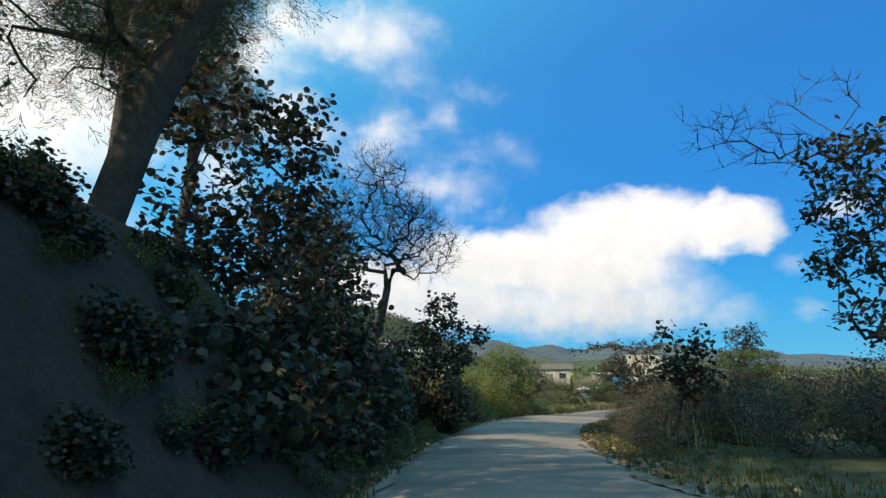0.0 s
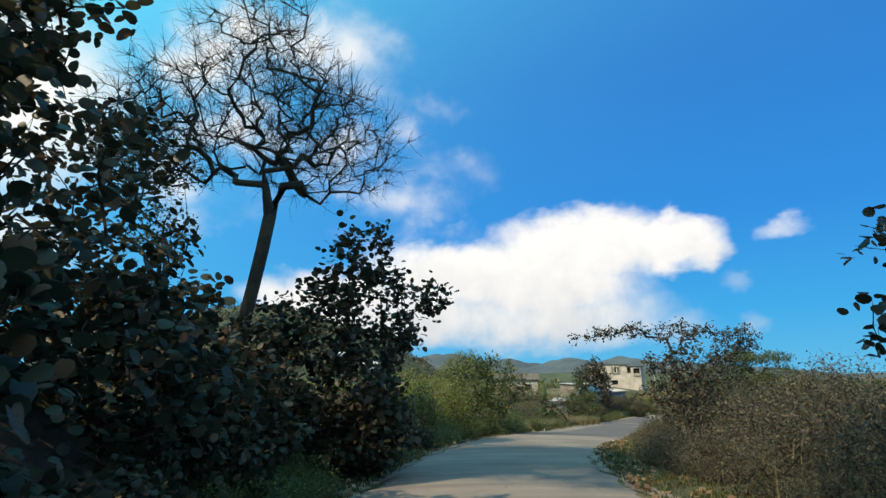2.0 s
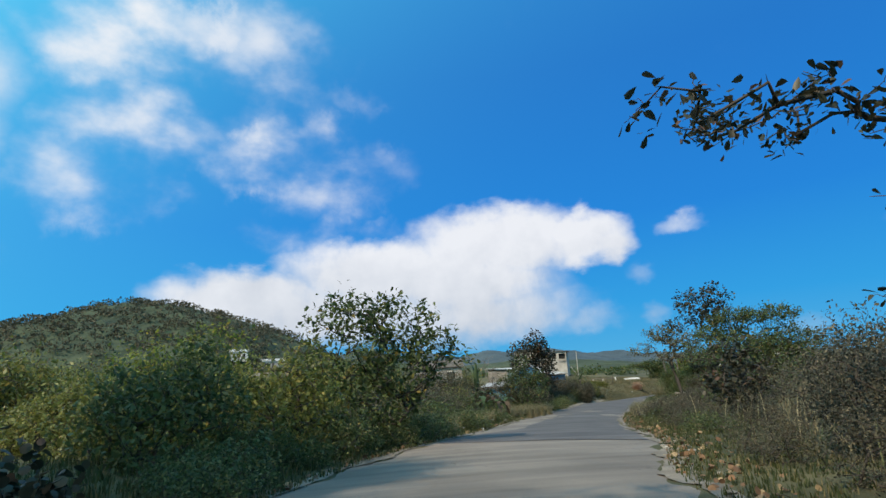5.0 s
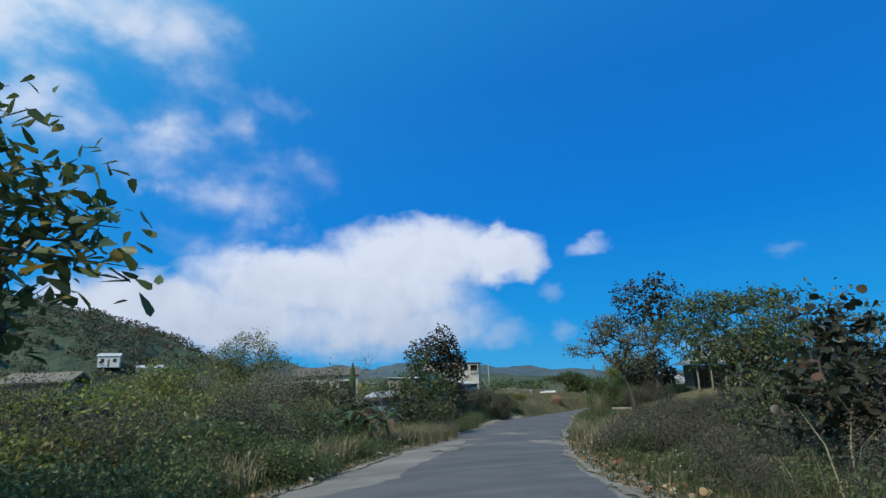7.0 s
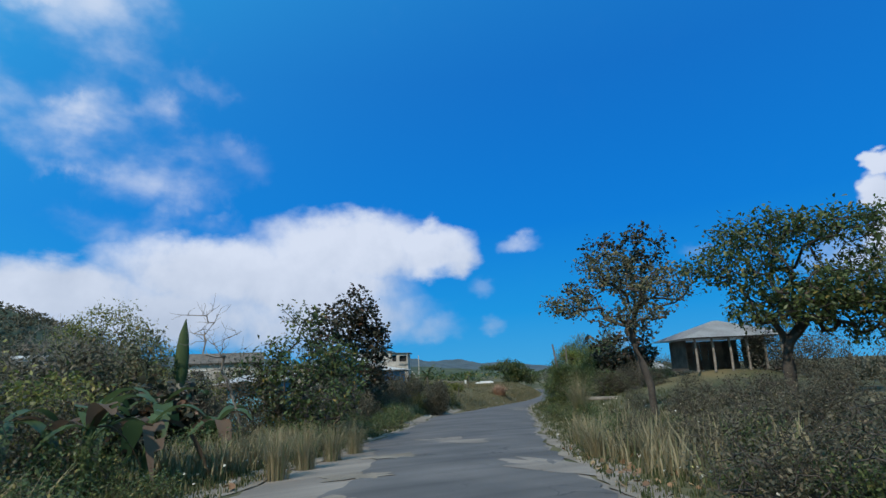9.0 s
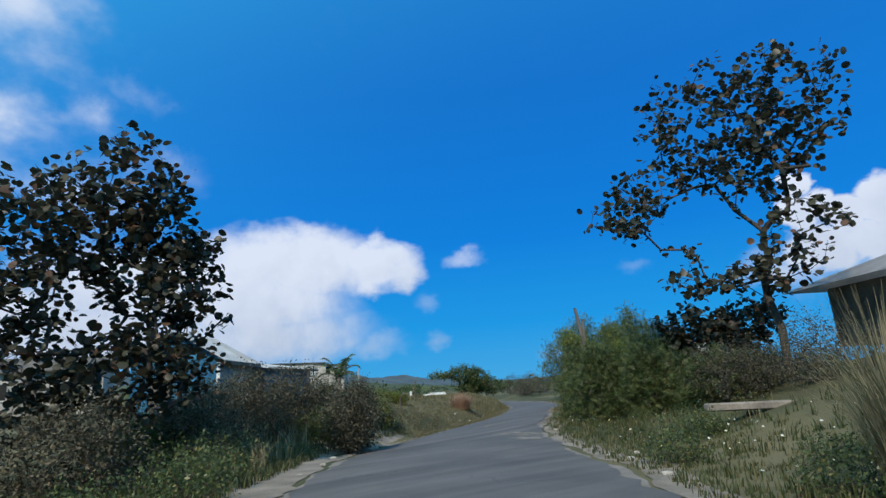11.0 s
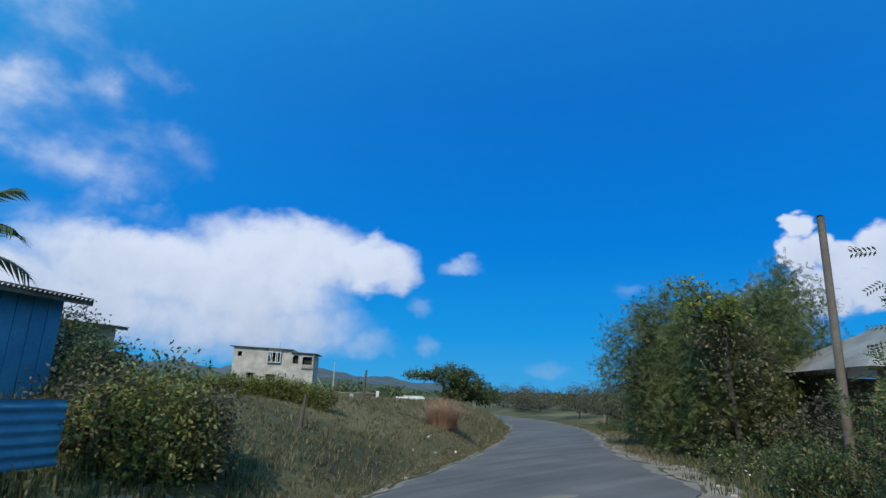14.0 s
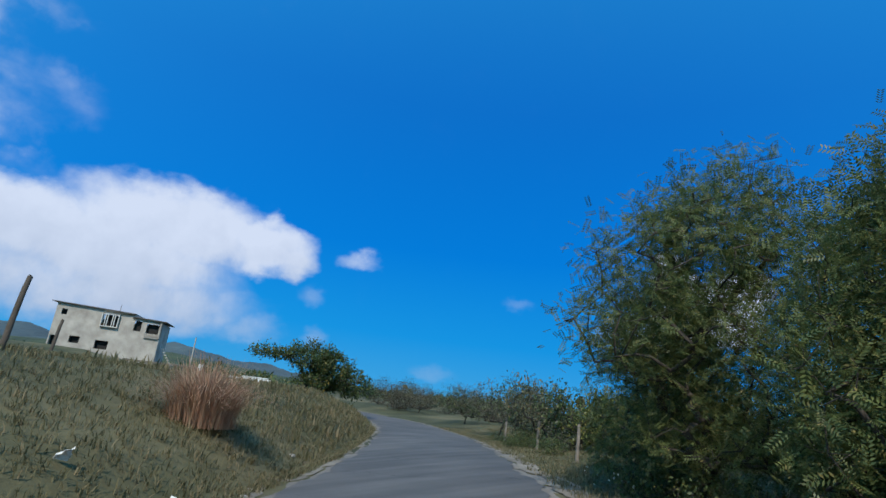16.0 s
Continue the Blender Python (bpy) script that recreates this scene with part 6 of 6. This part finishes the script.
def palm(x, y, z_top, n, L, seed):
    g = np.random.default_rng(seed)
    z0 = gz(x, y)
    h = z_top - z0 - 0.9
    root = thing("young_palm", (x, y, z0), "young coconut palm with stiff green fronds", "palm tree")
    v, f = tubes([([(0, 0, -0.1), (0.05, 0, h * 0.5), (0, 0, h)], [0.10, 0.08, 0.06])], 8)
    part("trunk", mesh_of("trunk", v, f, True), M_PALEBARK, root)
    for k in range(n):
        a = k * 2.4
        up = 1.65 - 1.15 * k / n
        d, s = np.array([math.cos(a), math.sin(a), 0]), np.array([-math.sin(a), math.cos(a), 0])
        V, F = [], []
        pts = []
        for j in range(12):
            u = j / 11
            pts.append(np.array([0, 0, h]) + d * L * u * (0.95 - 0.35 * max(0, up - 0.6)) + np.array([0, 0, L * (up * u - 0.75 * u * u)]))
        for j in range(1, 12):
            for sg in (-1, 1):
                for q_ in (0, 0.5):
                    p = pts[j] * (1 - q_) + pts[j - 1] * q_
                    t_ = unit((pts[j] - pts[j - 1])[None])[0]
                    tip = p + (s * sg * 0.8 + t_ * 0.7) * 0.42 * L * math.sin(0.35 + 2.4 * j / 12) * 0.8 - np.array([0, 0, 0.12 * L])
                    w = t_ * 0.022
                    o = len(V)
                    V += [p - w, p + w, tip]
                    F.append((o, o + 1, o + 2))
        o = len(V)
        for j, p in enumerate(pts):
            V += [p - s * 0.02, p + s * 0.02]
        me = mesh_of("frond", np.array(V), [np.array(F), np.array([(o + 2 * j, o + 2 * j + 1, o + 2 * j + 3, o + 2 * j + 2) for j in range(11)])])
        part("frond", me, M_BANANA, root)


palm(35.6, 90.1, -1.0, 12, 1.05, 640)

# ---------- flowers, stones, fallen leaves, scraps ----------
def bits(name, label, seed, places, size, material, shape, lift, category):
    g = np.random.default_rng(seed)
    p = np.asarray(places)
    z = land(p[:, 0], p[:, 1]) + lift * g.uniform(0.3, 1.2, len(p))
    P = np.column_stack([p, z])
    w = unit(g.normal(0, 1, (len(p), 3)) * [1, 1, 0.15])
    return tagged(part(name, leaf_mesh(name, g, P, w, size, shape, material, 0.4, 0.0), material), label, category, kind="stuff")


bits("wild_flowers", "small pale wild flowers scattered in the verge grass", 701, np.r_[strip(700, 84, 150, -5, -0.8, 21, 0.7), strip(260, 70, 118, 0.6, 4, 22)], 0.04, M_FLOWER, "round", 0.26, "flowers")
bits("leaf_litter", "brown fallen leaves along the road edge", 702, np.r_[strip(1500, 32, 100, -1.4, 0.25, 23, 0.7), strip(500, 32, 62, -0.2, 1.4, 24)], 0.10, M_LITTER, "round", 0.05, "fallen leaves")
rs_ = np.random.default_rng(33)
bm = bmesh.new()
bmesh.ops.create_icosphere(bm, subdivisions=1, radius=1.0)
for v_ in bm.verts:
    v_.co *= rs_.uniform(0.75, 1.2)
    v_.co.z *= 0.6
stone_me = bpy.data.meshes.new("stone")
bm.to_mesh(stone_me)
bm.free()
stone_me.materials.append(M_STONE)
for k, (x, y) in enumerate(np.r_[strip(70, 88, 150, 0.02, 0.9, 25), strip(46, 60, 140, -0.9, -0.02, 26, 0.7)]):
    ob = new("stone", stone_me)
    r_ = rs_.uniform(0.03, 0.10)
    ob.location, ob.scale, ob.rotation_euler = (x, y, gz(x, y) + r_ * 0.25), (r_ * 1.3, r_, r_), (0, 0, rs_.uniform(0, 6))
    tagged(ob, "small pale limestone lump at the road edge", "stone", "roadside stones")
scrap_bm = bmesh.new()
bmesh.ops.create_grid(scrap_bm, x_segments=4, y_segments=3, size=0.5)
for v_ in scrap_bm.verts:
    v_.co.z = 0.25 * math.sin(v_.co.x * 4) + 0.2 * math.cos(v_.co.y * 5 + v_.co.x * 3)
bmesh.ops.solidify(scrap_bm, geom=scrap_bm.faces[:], thickness=0.03)
scrap_me = bpy.data.meshes.new("plastic_scrap")
scrap_bm.to_mesh(scrap_me)
scrap_bm.free()
scrap_me.materials.append(M_PLASTIC)
for x, y, r_ in [(48.0, 99.3, 0.15), (49.4, 99.6, 0.08), (46.2, 97.6, 0.08), (12.2, 54.4, 0.12)]:
    ob = new("plastic_scrap", scrap_me)
    ob.location, ob.scale, ob.rotation_euler = (x, y, gz(x, y) + r_ * 0.6), (r_, r_, r_), (1.0, 0.3, x)
    tagged(ob, "crumpled scrap of white plastic in the grass", "litter")

# concrete beam lying on the verge, white slab in the field, low wall by the house
beam = part("concrete_beam", box_bm([((0, 0, 0.09), (3.2, 0.26, 0.18))], 0.03), M_PALEBARK)
beam.location, beam.rotation_euler = (39.7, 75.3, gz(39.7, 75.3) - 0.05), (0, 0.02, radians(-38))
tagged(beam, "pale weathered beam lying on the grassy verge", "beam")
slab = part("white_slab", box_bm([((0, 0, 0.2), (3.0, 0.9, 0.32)), ((0.3, 0, 0.42), (2.0, 0.6, 0.12))], 0.08), M_WHITE)
slab.location, slab.rotation_euler = (67.6, 130.5, gz(67.6, 130.5)), (0, 0, radians(-30))
tagged(slab, "low white painted slab lying in the field", "slab")
trough = thing("low_wall", (61.0, 130.4, gz(61, 130.4)), "low grey block wall ending in a white post", "wall", rz=radians(-32))
part("coping", box_bm([((0, 0, 0.62), (4.6, 0.3, 0.14))], 0.02), M_BOARD, trough)
for x_ in (-1.9, 0.0):
    part("block_pier", box_bm([((x_, 0, 0.28), (0.35, 0.28, 0.55))], 0.02), M_CONC, trough)
part("white_post", box_bm([((2.4, 0, 0.4), (0.3, 0.3, 0.95))], 0.02), M_WHITE, trough)


# ---------- houses further off ----------
def cottage(x, y, z, rot, W, D, H, wall, label, roof=None):
    root = thing("cottage", (x, y, z), label, "house", rz=rot)
    part("wall_shell", box_bm([((0, 0, H / 2), (W, D, H))]), wall, root)
    part("roof", box_bm([((0, -D * 0.27, H + D * 0.10), (W + 0.8, D * 0.62, 0.12), Matrix.Rotation(radians(20), 4, "X")), ((0, D * 0.27, H + D * 0.10), (W + 0.8, D * 0.62, 0.12), Matrix.Rotation(radians(-20), 4, "X"))]), roof or M_ROOFSHEET, root)
    for k in (-1, 1):
        w_ = part("window", box_bm([((k * W * 0.28, -D / 2 - 0.01, H * 0.6), (W * 0.16, 0.08, H * 0.34))]), M_DARK, root)
        for nm_, s_ in (("window_sill", -1), ("lintel", 1)):
            part(nm_, box_bm([((k * W * 0.28, -D / 2 - 0.04, H * 0.6 + s_ * H * 0.18), (W * 0.2, 0.1, 0.1))]), M_WHITE, w_)
    part("door", box_bm([((0, -D / 2 - 0.01, H * 0.38), (W * 0.1, 0.08, H * 0.7))]), M_BOARD, root)
    return root


cottage(-24.5, 262, 8.6, 0.05, 6.5, 5, 3.8, M_WHITE, "cream two-storey house on the wooded hill")
cottage(-12.0, 264, 5.4, 0.2, 9, 5, 2.8, M_CONC, "long grey-roofed house on the wooded hill")
cottage(0.4, 81.9, gz(0.4, 81.9), -0.2, 3.2, 3.0, 3.4, M_BOARD, "small dark green-grey hut among bushes", M_BOARD)
cottage(25.6, 125.5, gz(25.6, 125.5), -0.2, 9, 6, 3.6, M_CONC, "low house with a rusty roof behind trees", M_BOARD)
shed((20.3, 75.6, gz(20.3, 75.6)), radians(-35), 2.0, 1.6, 1.9, 2.1, M_CYAN, "small pale blue shelter in the scrub")
# ---------- poles and posts ----------
def pole(name, label, x, y, h, r, lean, material, category="pole", group=""):
    root = thing(name, (x, y, gz(x, y)), label, category, group)
    n = 7
    zz = np.linspace(-0.3, h, n)
    wob = np.random.default_rng(int(x * 10)).normal(0, r * 0.08, (n, 2))
    pts = np.stack([lean[0] * zz / h + wob[:, 0], lean[1] * zz / h + wob[:, 1], zz], 1)
    rr = np.linspace(r, r * 0.8, n)
    v, f = tubes([(pts, rr), ([pts[-1], pts[-1] + [0.01, 0, 0.015]], [rr[-1], 0.01])], 9)
    part("shaft", mesh_of("shaft", v, f, True), material, root)
    return root


pole("timber_pole", "leaning weathered timber pole with no wires", 42.9, 83.0, 4.1, 0.075, (-0.5, 0.22), M_POLE)
pole("timber_pole", "short weathered timber pole in bushes", 46.5, 86.5, 4.3, 0.07, (0.04, -0.08), M_POLE)
pole("utility_pole", "thin pale concrete utility pole", 115.6, 249.4, 10.5, 0.2, (0, 0), M_CONC)
for x, y, h in [(48.0, 104.2, 1.3), (42.2, 96.6, 0.8), (50.5, 112.0, 1.2)]:
    pole("fence_post", "dark weathered wooden fence post in grass", x, y, h, 0.055, (0.08, 0.0), M_POST, "fence post", "field fence posts")
for x, y in [(61.8, 100.6), (67.0, 105.2), (71.2, 109.8)]:
    pole("fence_post", "pale wooden fence post beside the road", x, y, 1.15, 0.06, (0.03, 0.0), M_PALEBARK, "fence post", "roadside fence posts")
